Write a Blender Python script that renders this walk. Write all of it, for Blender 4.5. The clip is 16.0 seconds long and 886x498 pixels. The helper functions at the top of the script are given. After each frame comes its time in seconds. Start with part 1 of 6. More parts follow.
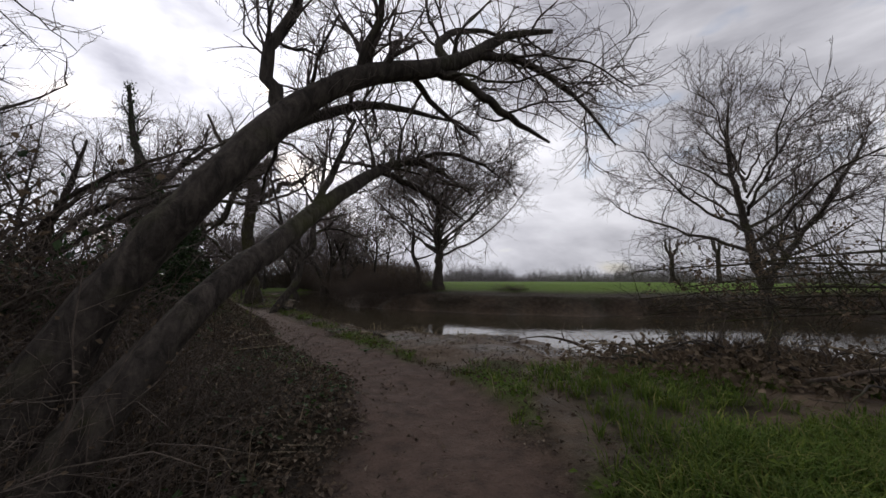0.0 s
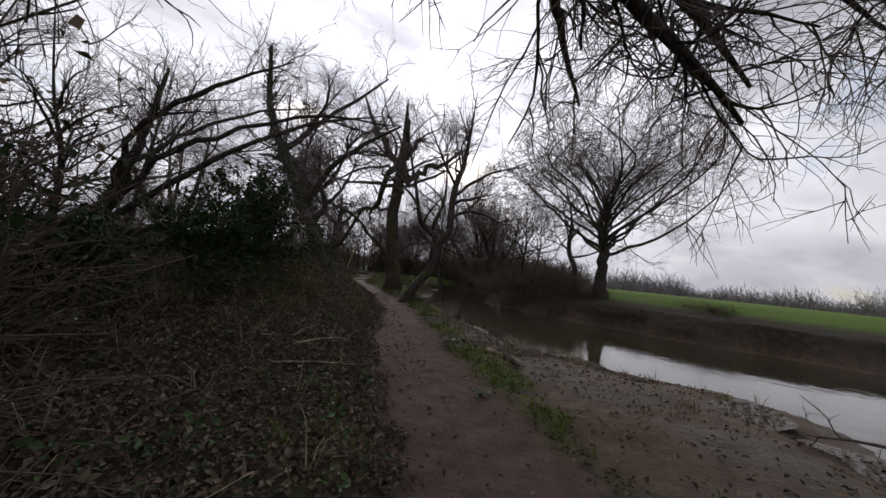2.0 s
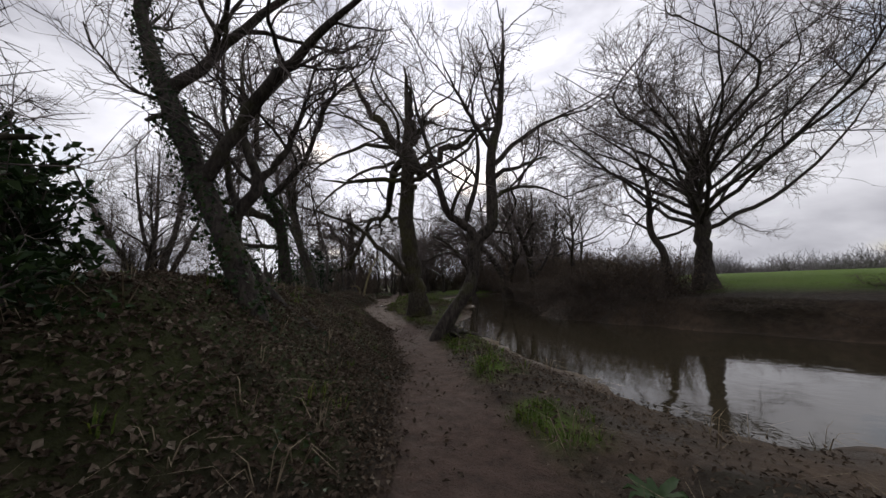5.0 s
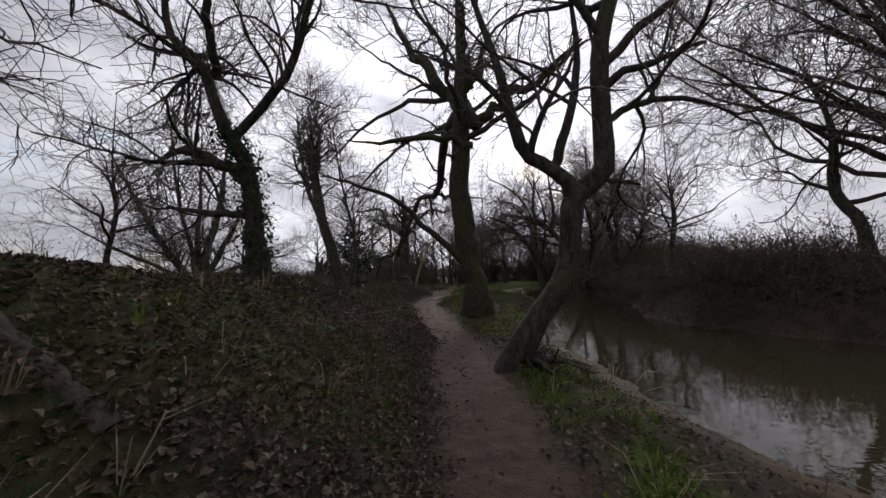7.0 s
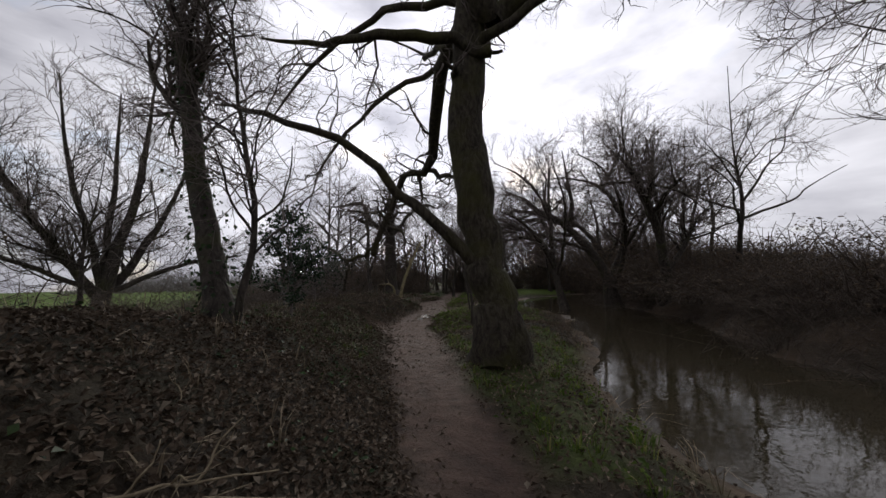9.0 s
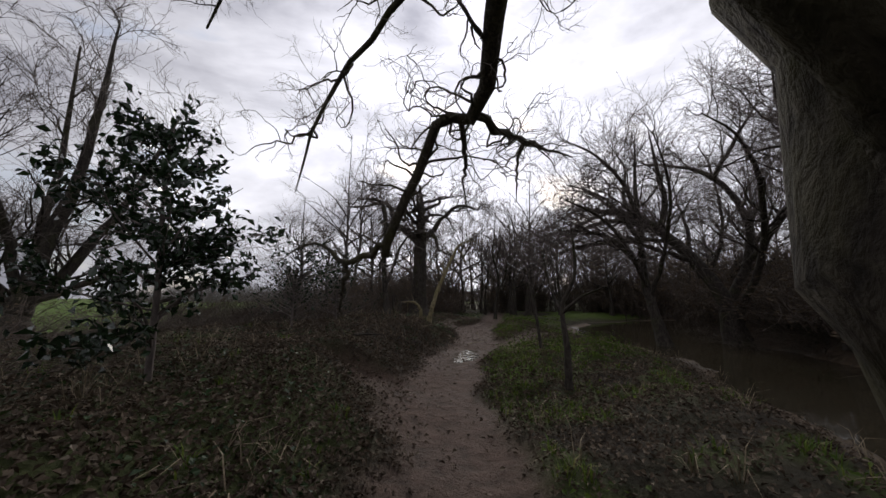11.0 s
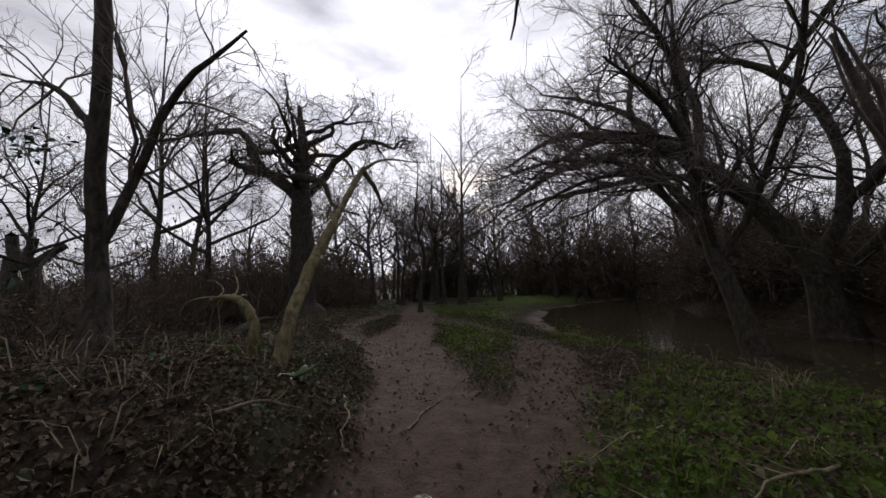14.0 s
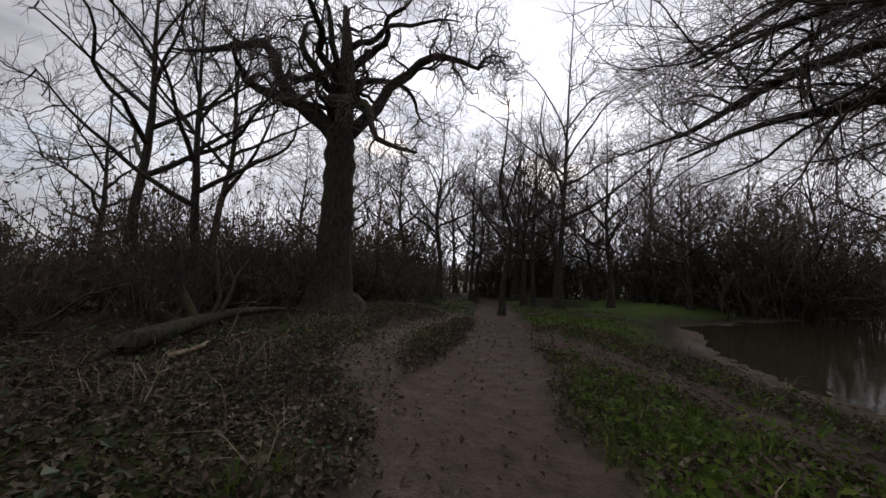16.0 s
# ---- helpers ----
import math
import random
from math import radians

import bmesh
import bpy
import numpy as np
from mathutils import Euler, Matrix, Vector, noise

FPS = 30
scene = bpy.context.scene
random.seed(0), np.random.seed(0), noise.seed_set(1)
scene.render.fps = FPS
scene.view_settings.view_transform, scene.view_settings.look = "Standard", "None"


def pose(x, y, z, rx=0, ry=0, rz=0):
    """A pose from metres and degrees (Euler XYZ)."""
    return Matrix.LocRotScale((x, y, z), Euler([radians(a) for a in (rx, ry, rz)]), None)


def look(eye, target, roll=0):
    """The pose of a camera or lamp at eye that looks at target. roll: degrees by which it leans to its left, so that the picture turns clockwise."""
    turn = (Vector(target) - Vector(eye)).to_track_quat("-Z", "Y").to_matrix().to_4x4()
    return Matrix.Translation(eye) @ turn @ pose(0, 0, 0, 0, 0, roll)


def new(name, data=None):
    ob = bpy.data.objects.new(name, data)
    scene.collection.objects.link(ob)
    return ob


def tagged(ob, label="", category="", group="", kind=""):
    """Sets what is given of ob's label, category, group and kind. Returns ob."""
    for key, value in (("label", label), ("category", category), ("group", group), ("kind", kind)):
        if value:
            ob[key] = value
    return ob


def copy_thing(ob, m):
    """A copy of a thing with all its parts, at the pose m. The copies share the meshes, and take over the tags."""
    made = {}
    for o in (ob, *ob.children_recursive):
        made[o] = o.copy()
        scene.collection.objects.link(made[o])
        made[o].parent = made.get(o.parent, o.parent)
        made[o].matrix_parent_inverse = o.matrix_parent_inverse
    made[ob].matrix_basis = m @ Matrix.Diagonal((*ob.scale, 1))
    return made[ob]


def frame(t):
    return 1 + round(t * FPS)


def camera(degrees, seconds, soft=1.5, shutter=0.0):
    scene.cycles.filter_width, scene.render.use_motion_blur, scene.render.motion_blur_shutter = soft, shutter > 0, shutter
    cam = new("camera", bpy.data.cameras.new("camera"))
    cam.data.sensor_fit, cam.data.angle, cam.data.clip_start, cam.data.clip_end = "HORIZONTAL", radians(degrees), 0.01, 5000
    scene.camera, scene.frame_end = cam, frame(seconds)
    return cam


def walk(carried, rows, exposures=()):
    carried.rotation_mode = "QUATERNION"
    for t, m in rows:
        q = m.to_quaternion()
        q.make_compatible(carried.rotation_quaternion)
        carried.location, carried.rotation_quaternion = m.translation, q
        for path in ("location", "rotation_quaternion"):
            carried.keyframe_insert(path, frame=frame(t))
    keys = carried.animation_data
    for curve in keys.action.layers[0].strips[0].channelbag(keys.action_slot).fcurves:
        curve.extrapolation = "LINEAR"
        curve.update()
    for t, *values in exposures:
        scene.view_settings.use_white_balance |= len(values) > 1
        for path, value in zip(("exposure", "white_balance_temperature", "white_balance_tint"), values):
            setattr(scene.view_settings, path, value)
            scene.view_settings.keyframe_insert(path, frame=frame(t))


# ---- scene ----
cam = camera(99.8, 16.0)
PATH = [
    (0.0, pose(0.351, 0.564, 1.411, 94.80, -0.33, 1.40)),
    (0.5, pose(0.292, 1.394, 1.412, 93.47, -1.82, 3.09)),
    (1.0, pose(0.224, 2.207, 1.436, 92.64, -4.26, 11.13)),
    (1.5, pose(0.114, 3.078, 1.408, 93.34, -3.58, 11.81)),
    (2.0, pose(-0.128, 3.911, 1.376, 93.20, -6.07, 24.03)),
    (2.5, pose(-0.539, 4.687, 1.360, 93.41, -5.84, 34.13)),
    (3.0, pose(-1.052, 5.425, 1.343, 94.08, -2.38, 38.40)),
    (3.5, pose(-1.570, 6.179, 1.361, 95.10, 1.36, 27.67)),
    (6.0, pose(-3.540, 9.871, 1.393, 94.84, 2.86, 28.88)),
    (6.5, pose(-4.051, 10.691, 1.392, 93.67, 2.06, 32.46)),
    (7.0, pose(-4.691, 11.627, 1.365, 93.82, 1.94, 37.08)),
    (7.5, pose(-5.409, 12.657, 1.326, 94.50, 0.75, 37.86)),
    (8.0, pose(-6.171, 13.760, 1.373, 94.44, 5.80, 36.67)),
    (8.5, pose(-7.029, 14.840, 1.399, 94.24, 2.49, 35.11)),
    (11.0, pose(-11.522, 19.981, 1.418, 97.52, 0.01, 40.90)),
    (11.5, pose(-12.481, 21.018, 1.457, 96.53, -2.60, 45.77)),
    (12.0, pose(-13.450, 22.024, 1.484, 96.52, -1.57, 50.71)),
    (12.5, pose(-14.384, 23.002, 1.497, 97.62, 0.35, 46.61)),
    (13.0, pose(-15.257, 24.019, 1.481, 96.30, 1.43, 37.11)),
    (13.5, pose(-16.047, 25.145, 1.420, 95.01, 0.33, 37.72)),
    (14.0, pose(-16.768, 26.434, 1.345, 95.22, 2.61, 26.78)),
    (14.5, pose(-17.462, 27.740, 1.249, 97.13, -2.97, 25.52)),
    (15.0, pose(-18.207, 28.982, 1.251, 97.42, -11.44, 40.35)),
    (15.5, pose(-18.996, 30.012, 1.261, 96.91, -3.67, 39.75)),
    (16.0, pose(-19.767, 30.852, 1.210, 94.48, -1.55, 37.84)),
]
walk(cam, PATH)

# ---------------------------------------------------------------- world, sun
SUN_AZ, SUN_EL = radians(-33), radians(27)      # azimuth clockwise from +y
SUN_DIR = Vector((math.sin(SUN_AZ) * math.cos(SUN_EL), math.cos(SUN_AZ) * math.cos(SUN_EL), math.sin(SUN_EL)))


def make_world():
    w = bpy.data.worlds.new("overcast_sky")
    scene.world = w
    w.use_nodes = True
    nt = w.node_tree
    nt.nodes.clear()
    N, L = nt.nodes.new, nt.links.new
    out, bg = N("ShaderNodeOutputWorld"), N("ShaderNodeBackground")
    sky = N("ShaderNodeTexSky")
    sky.sky_type, sky.sun_disc = "NISHITA", False
    sky.sun_elevation, sky.sun_rotation = SUN_EL, SUN_AZ
    sky.air_density, sky.dust_density = 1.0, 2.0
    dim = N("ShaderNodeMix")
    dim.data_type, dim.blend_type = "RGBA", "MULTIPLY"
    dim.inputs[0].default_value = 1.0
    L(sky.outputs[0], dim.inputs[6])
    dim.inputs[7].default_value = (0.13, 0.13, 0.13, 1)
    co = N("ShaderNodeTexCoord")
    mp = N("ShaderNodeMapping")
    mp.inputs["Scale"].default_value = (1.0, 1.0, 2.4)
    mp.inputs["Rotation"].default_value = (0, 0, radians(25))
    L(co.outputs["Generated"], mp.inputs[0])
    big, fine = N("ShaderNodeTexNoise"), N("ShaderNodeTexNoise")
    big.inputs["Scale"].default_value, big.inputs["Detail"].default_value, big.inputs["Roughness"].default_value = 1.7, 7, 0.55
    big.inputs["Distortion"].default_value = 0.4
    fine.inputs["Scale"].default_value, fine.inputs["Detail"].default_value = 5.0, 6
    L(mp.outputs[0], big.inputs[0])
    L(mp.outputs[0], fine.inputs[0])
    # cloud brightness
    ramp = N("ShaderNodeValToRGB")
    e = ramp.color_ramp.elements
    e[0].position, e[0].color = 0.33, (0.262, 0.262, 0.305, 1)
    e[1].position, e[1].color = 0.68, (0.75, 0.745, 0.80, 1)
    mixn = N("ShaderNodeMath")
    mixn.operation = "MULTIPLY_ADD"
    L(fine.outputs[0], mixn.inputs[0])
    mixn.inputs[1].default_value = 0.35
    sub = N("ShaderNodeMath")
    sub.operation = "MULTIPLY_ADD"
    L(big.outputs[0], sub.inputs[0])
    sub.inputs[1].default_value, sub.inputs[2].default_value = 0.95, -0.16
    L(sub.outputs[0], mixn.inputs[2])
    L(mixn.outputs[0], ramp.inputs[0])
    # the sun behind the cloud layer
    dot = N("ShaderNodeVectorMath")
    dot.operation = "DOT_PRODUCT"
    L(co.outputs["Generated"], dot.inputs[0])
    dot.inputs[1].default_value = SUN_DIR
    glow = N("ShaderNodeMapRange")
    glow.inputs["From Min"].default_value, glow.inputs["From Max"].default_value = 0.45, 1.0
    glow.inputs["To Min"].default_value, glow.inputs["To Max"].default_value = 0.0, 1.0
    L(dot.outputs["Value"], glow.inputs["Value"])
    pw = N("ShaderNodeMath")
    pw.operation = "POWER"
    L(glow.outputs[0], pw.inputs[0])
    pw.inputs[1].default_value = 2.1
    sc = N("ShaderNodeMath")
    sc.operation = "MULTIPLY_ADD"
    L(pw.outputs[0], sc.inputs[0])
    sc.inputs[1].default_value, sc.inputs[2].default_value = 1.3, 1.0
    gl = N("ShaderNodeMix")
    gl.data_type, gl.blend_type = "RGBA", "MULTIPLY"
    gl.inputs[0].default_value = 1.0
    L(ramp.outputs[0], gl.inputs[6])
    L(sc.outputs[0], gl.inputs[7])
    # a few thin gaps of blue
    gap = N("ShaderNodeMapRange")
    gap.inputs["From Min"].default_value, gap.inputs["From Max"].default_value = 0.60, 0.70
    L(fine.outputs[0], gap.inputs["Value"])
    gap.inputs["To Min"].default_value, gap.inputs["To Max"].default_value = 0.0, 0.45
    mx = N("ShaderNodeMix")
    mx.data_type = "RGBA"
    L(gap.outputs[0], mx.inputs[0])
    L(gl.outputs[2], mx.inputs[6])
    L(dim.outputs[2], mx.inputs[7])
    L(mx.outputs[2], bg.inputs[0])
    bg.inputs[1].default_value = 1.0
    L(bg.outputs[0], out.inputs[0])


make_world()
sun = new("sun", bpy.data.lights.new("sun", "SUN"))
sun.data.energy, sun.data.angle, sun.data.color = 1.2, radians(14), (1.0, 0.95, 0.87)
sun.matrix_world = look(SUN_DIR * 50, (0, 0, 0))

rng = np.random.default_rng(7)


# ---------------------------------------------------------------- materials
def base_mat(name, rough=0.8, spec=0.3):
    m = bpy.data.materials.new(name)
    m.use_nodes = True
    nt = m.node_tree
    bs = nt.nodes["Principled BSDF"]
    bs.inputs["Roughness"].default_value = rough
    bs.inputs["Specular IOR Level"].default_value = spec
    return m, nt, bs


def noise_node(nt, co, scale, detail=5, rough=0.55, dist=0.0):
    n = nt.nodes.new("ShaderNodeTexNoise")
    n.inputs["Scale"].default_value, n.inputs["Detail"].default_value = scale, detail
    n.inputs["Roughness"].default_value, n.inputs["Distortion"].default_value = rough, dist
    nt.links.new(co, n.inputs["Vector"])
    return n.outputs[0]


def ramp_node(nt, fac, stops):
    r = nt.nodes.new("ShaderNodeValToRGB")
    el = r.color_ramp.elements
    while len(el) < len(stops):
        el.new(0.5)
    for e, (p, c) in zip(el, stops):
        e.position, e.color = p, (*c, 1)
    nt.links.new(fac, r.inputs[0])
    return r.outputs[0]


def mix_node(nt, fac, a, b, mode="MIX"):
    m = nt.nodes.new("ShaderNodeMix")
    m.data_type, m.blend_type = "RGBA", mode
    for sock, v in ((m.inputs[0], fac), (m.inputs[6], a), (m.inputs[7], b)):
        if isinstance(v, bpy.types.NodeSocket):
            nt.links.new(v, sock)
        elif isinstance(v, tuple):
            sock.default_value = (*v, 1)
        else:
            sock.default_value = v
    return m.outputs[2]


def math_node(nt, op, a, b):
    m = nt.nodes.new("ShaderNodeMath")
    m.operation = op
    for sock, v in ((m.inputs[0], a), (m.inputs[1], b)):
        if isinstance(v, bpy.types.NodeSocket):
            nt.links.new(v, sock)
        else:
            sock.default_value = v
    return m.outputs[0]


def range_node(nt, v, a, b, c=0.0, d=1.0):
    m = nt.nodes.new("ShaderNodeMapRange")
    nt.links.new(v, m.inputs["Value"])
    for k, x in zip(("From Min", "From Max", "To Min", "To Max"), (a, b, c, d)):
        m.inputs[k].default_value = x
    return m.outputs[0]


def bump_node(nt, bs, height, strength, dist):
    b = nt.nodes.new("ShaderNodeBump")
    b.inputs["Strength"].default_value, b.inputs["Distance"].default_value = strength, dist
    nt.links.new(height, b.inputs["Height"])
    nt.links.new(b.outputs[0], bs.inputs["Normal"])


def coords(nt, scale=(1, 1, 1), kind="Object"):
    c = nt.nodes.new("ShaderNodeTexCoord")
    m = nt.nodes.new("ShaderNodeMapping")
    m.inputs["Scale"].default_value = scale
    nt.links.new(c.outputs[kind], m.inputs[0])
    return m.outputs[0]


def bark_mat(name, dark, light, moss, moss_amount, furrow=1.0):
    m, nt, bs = base_mat(name, 0.9, 0.2)
    co = coords(nt)
    cs = coords(nt, (1, 1, 0.4))
    ridge = noise_node(nt, cs, 16, 6, 0.6, 0.6)
    patch = noise_node(nt, co, 1.6, 6)
    grain = noise_node(nt, co, 45, 4)
    col = ramp_node(nt, ridge, [(0.36, dark), (0.64, light)])
    col = mix_node(nt, range_node(nt, grain, 0.35, 0.75, 0, 0.35), col, tuple(x * 0.5 for x in dark))
    green = range_node(nt, patch, 0.62 - 0.22 * moss_amount, 0.78 - 0.15 * moss_amount, 0, 0.85 * min(1, moss_amount * 1.4))
    gm = mix_node(nt, grain, tuple(x * 0.6 for x in moss), moss)
    col = mix_node(nt, green, col, gm)
    nt.links.new(col, bs.inputs["Base Color"])
    bump_node(nt, bs, math_node(nt, "ADD", ridge, math_node(nt, "MULTIPLY", grain, 0.3)), 0.9, 0.03 * furrow)
    return m


def island_mat(name, stops, rough=0.6, spec=0.3, back=None):
    m, nt, bs = base_mat(name, rough, spec)
    g = nt.nodes.new("ShaderNodeNewGeometry")
    col = ramp_node(nt, g.outputs["Random Per Island"], stops)
    co = coords(nt)
    n = noise_node(nt, co, 0.9, 4)
    n2 = noise_node(nt, co, 60, 3)
    col = mix_node(nt, range_node(nt, n, 0.3, 0.7, 0.0, 0.45), col, tuple(x * 0.45 for x in stops[0][1]))
    col = mix_node(nt, range_node(nt, n2, 0.4, 0.8, 0.0, 0.3), col, tuple(min(1, x * 1.5) for x in stops[-1][1]))
    nt.links.new(col, bs.inputs["Base Color"])
    if back:
        bs.inputs["Subsurface Weight"].default_value = 0.0
        tr = nt.nodes.new("ShaderNodeBsdfTranslucent")
        nt.links.new(col, tr.inputs[0])
        mx = nt.nodes.new("ShaderNodeMixShader")
        mx.inputs[0].default_value = back
        nt.links.new(bs.outputs[0], mx.inputs[1])
        nt.links.new(tr.outputs[0], mx.inputs[2])
        nt.links.new(mx.outputs[0], nt.nodes["Material Output"].inputs[0])
    return m


def ground_mat():
    m, nt, bs = base_mat("woodland_ground", 0.85, 0.2)
    co = coords(nt)
    attr = {}
    for k in ("path", "mud", "grass"):
        a = nt.nodes.new("ShaderNodeAttribute")
        a.attribute_name = k
        attr[k] = a.outputs["Fac"]
    big, mid, small = noise_node(nt, co, 0.7, 6), noise_node(nt, co, 5, 6, 0.6), noise_node(nt, co, 38, 5, 0.65)
    soil = ramp_node(nt, mid, [(0.3, (0.018, 0.013, 0.009)), (0.5, (0.034, 0.025, 0.017)), (0.72, (0.062, 0.047, 0.031))])
    soil = mix_node(nt, range_node(nt, big, 0.45, 0.7, 0, 0.35), soil, (0.026, 0.034, 0.011))
    trod = ramp_node(nt, mid, [(0.3, (0.062, 0.041, 0.032)), (0.7, (0.136, 0.090, 0.069))])
    trod = mix_node(nt, range_node(nt, small, 0.5, 0.75, 0, 0.55), trod, (0.028, 0.019, 0.015))
    silt = ramp_node(nt, mid, [(0.3, (0.070, 0.049, 0.033)), (0.7, (0.150, 0.106, 0.072))])
    silt = mix_node(nt, range_node(nt, big, 0.48, 0.62, 0, 0.6), silt, (0.035, 0.026, 0.019))
    turf = ramp_node(nt, small, [(0.3, (0.050, 0.095, 0.010)), (0.7, (0.125, 0.205, 0.02))])
    turf = mix_node(nt, range_node(nt, big, 0.5, 0.75, 0, 0.35), turf, (0.14, 0.15, 0.04))
    col = mix_node(nt, attr["grass"], soil, turf)
    col = mix_node(nt, attr["mud"], col, silt)
    col = mix_node(nt, attr["path"], col, trod)
    nt.links.new(col, bs.inputs["Base Color"])
    wet = math_node(nt, "MULTIPLY", math_node(nt, "MAXIMUM", attr["mud"], math_node(nt, "MULTIPLY", attr["path"], 0.25)),
                    range_node(nt, big, 0.4, 0.62, 0.1, 0.55))
    nt.links.new(math_node(nt, "SUBTRACT", 0.9, wet), bs.inputs["Roughness"])
    h = math_node(nt, "ADD", math_node(nt, "MULTIPLY", mid, 1.2), math_node(nt, "MULTIPLY", small, 0.5))
    bump_node(nt, bs, h, 1.0, 0.08)
    return m


def puddle_mat():
    m, nt, bs = base_mat("puddle_water", 0.1, 0.3)
    co = coords(nt)
    n, n2 = noise_node(nt, co, 7, 4, 0.6, 0.5), noise_node(nt, co, 30, 3, 0.6)
    nt.links.new(mix_node(nt, n, (0.075, 0.052, 0.036), (0.04, 0.028, 0.02)), bs.inputs["Base Color"])
    nt.links.new(range_node(nt, n, 0.42, 0.62, 0.06, 0.6), bs.inputs["Roughness"])
    bump_node(nt, bs, math_node(nt, "ADD", n, math_node(nt, "MULTIPLY", n2, 0.4)), 0.6, 0.05)
    return m


def water_mat():
    m, nt, bs = base_mat("murky_water", 0.03, 0.5)
    co = coords(nt, (1, 1, 1))
    bs.inputs["Base Color"].default_value = (0.045, 0.036, 0.022, 1)
    bs.inputs["IOR"].default_value = 1.33
    n = noise_node(nt, co, 2.2, 3, 0.5, 0.3)
    n2 = noise_node(nt, co, 9, 2, 0.5)
    nt.links.new(mix_node(nt, n, (0.05, 0.040, 0.024), (0.033, 0.029, 0.02)), bs.inputs["Base Color"])
    bump_node(nt, bs, math_node(nt, "ADD", n, math_node(nt, "MULTIPLY", n2, 0.25)), 0.10, 0.05)
    return m


M_GROUND, M_WATER, M_PUDDLE = ground_mat(), water_mat(), puddle_mat()
M_BARK = bark_mat("oak_bark", (0.026, 0.022, 0.019), (0.088, 0.074, 0.062), (0.075, 0.085, 0.022), 0.45)
M_MOSSY = bark_mat("mossy_bark", (0.024, 0.020, 0.016), (0.085, 0.072, 0.053), (0.070, 0.068, 0.022), 0.7, 1.3)
M_PALE = bark_mat("lichened_bark", (0.09, 0.075, 0.042), (0.28, 0.232, 0.13), (0.15, 0.135, 0.05), 0.6, 0.9)
M_TWIG = bark_mat("twig_bark", (0.095, 0.078, 0.072), (0.21, 0.175, 0.16), (0.06, 0.065, 0.03), 0.15, 0.3)
M_BRAMBLE = bark_mat("bramble_stem", (0.055, 0.043, 0.036), (0.15, 0.12, 0.098), (0.05, 0.055, 0.02), 0.3, 0.3)
M_DEAD = bark_mat("dead_stalk", (0.13, 0.10, 0.065), (0.34, 0.28, 0.19), (0.18, 0.16, 0.09), 0.1, 0.3)
M_IVY = island_mat("ivy_leaf", [(0, (0.012, 0.026, 0.009)), (0.6, (0.022, 0.048, 0.014)), (1, (0.045, 0.075, 0.02))], 0.5, 0.22, 0.15)
M_HOLLY = island_mat("holly_leaf", [(0, (0.010, 0.022, 0.010)), (1, (0.028, 0.055, 0.022))], 0.25, 0.6, 0.1)
M_LITTER = island_mat("leaf_litter", [(0, (0.036, 0.024, 0.016)), (0.5, (0.080, 0.055, 0.037)), (0.85, (0.140, 0.102, 0.070)), (1, (0.25, 0.21, 0.16))], 0.75, 0.15)
M_GRASS = island_mat("grass_blade", [(0, (0.035, 0.075, 0.010)), (0.6, (0.07, 0.135, 0.018)), (0.92, (0.15, 0.20, 0.03)), (1, (0.30, 0.26, 0.11))], 0.7, 0.1, 0.35)
M_HERB = island_mat("herb_leaf", [(0, (0.034, 0.062, 0.013)), (0.6, (0.072, 0.118, 0.018)), (1, (0.15, 0.195, 0.03))], 0.65, 0.12, 0.35)
M_DOCK = island_mat("dock_leaf", [(0, (0.022, 0.055, 0.014)), (1, (0.055, 0.105, 0.025))], 0.5, 0.3, 0.25)
M_BROWNLEAF = island_mat("withered_leaf", [(0, (0.075, 0.054, 0.038)), (0.7, (0.14, 0.105, 0.072)), (1, (0.22, 0.17, 0.12))], 0.8, 0.12, 0.3)
# far twigs: distance haze is painted in as a paler, greyer base colour
M_FAR_HAZE = island_mat("haze_paled_twigs", [(0, (0.12, 0.112, 0.11)), (1, (0.22, 0.205, 0.20))], 0.9, 0.1)


# ---------------------------------------------------------------- mesh tools
def mesh_of(name, verts, quads=None, tris=None, smooth=True):
    me = bpy.data.meshes.new(name)
    verts = np.asarray(verts, dtype=np.float32).reshape(-1, 3)
    nq = 0 if quads is None else len(quads)
    ntri = 0 if tris is None else len(tris)
    idx = np.concatenate([np.asarray(a, dtype=np.int32).ravel() for a in (quads, tris) if a is not None and len(a)])
    start = np.concatenate([np.arange(nq) * 4, nq * 4 + np.arange(ntri) * 3]).astype(np.int32)
    me.vertices.add(len(verts))
    me.vertices.foreach_set("co", verts.ravel())
    me.loops.add(len(idx))
    me.loops.foreach_set("vertex_index", idx)
    me.polygons.add(nq + ntri)
    me.polygons.foreach_set("loop_start", start)
    me.polygons.foreach_set("use_smooth", np.full(nq + ntri, smooth))
    me.update(calc_edges=True)
    return me


def part_mesh(name, me, material, parent=None, label=""):
    ob = new(name, me)
    me.materials.append(material)
    if parent is not None:
        ob.parent = parent
    if label:
        ob["label"] = label
    return ob


def unit(v):
    return v / np.maximum(np.linalg.norm(v, axis=-1, keepdims=True), 1e-9)


def catmull(points, n):
    """n points along a smooth curve through the given ones (last column may be a radius)."""
    p = np.asarray(points, float)
    p = np.vstack([2 * p[0] - p[1], p, 2 * p[-1] - p[-2]])
    u = np.linspace(0, len(p) - 3 - 1e-6, n)
    i = u.astype(int)
    f = (u - i)[:, None]
    a, b, c, d = p[i], p[i + 1], p[i + 2], p[i + 3]
    return 0.5 * (2 * b + (c - a) * f + (2 * a - 5 * b + 4 * c - d) * f ** 2 + (3 * b - a - 3 * c + d) * f ** 3)


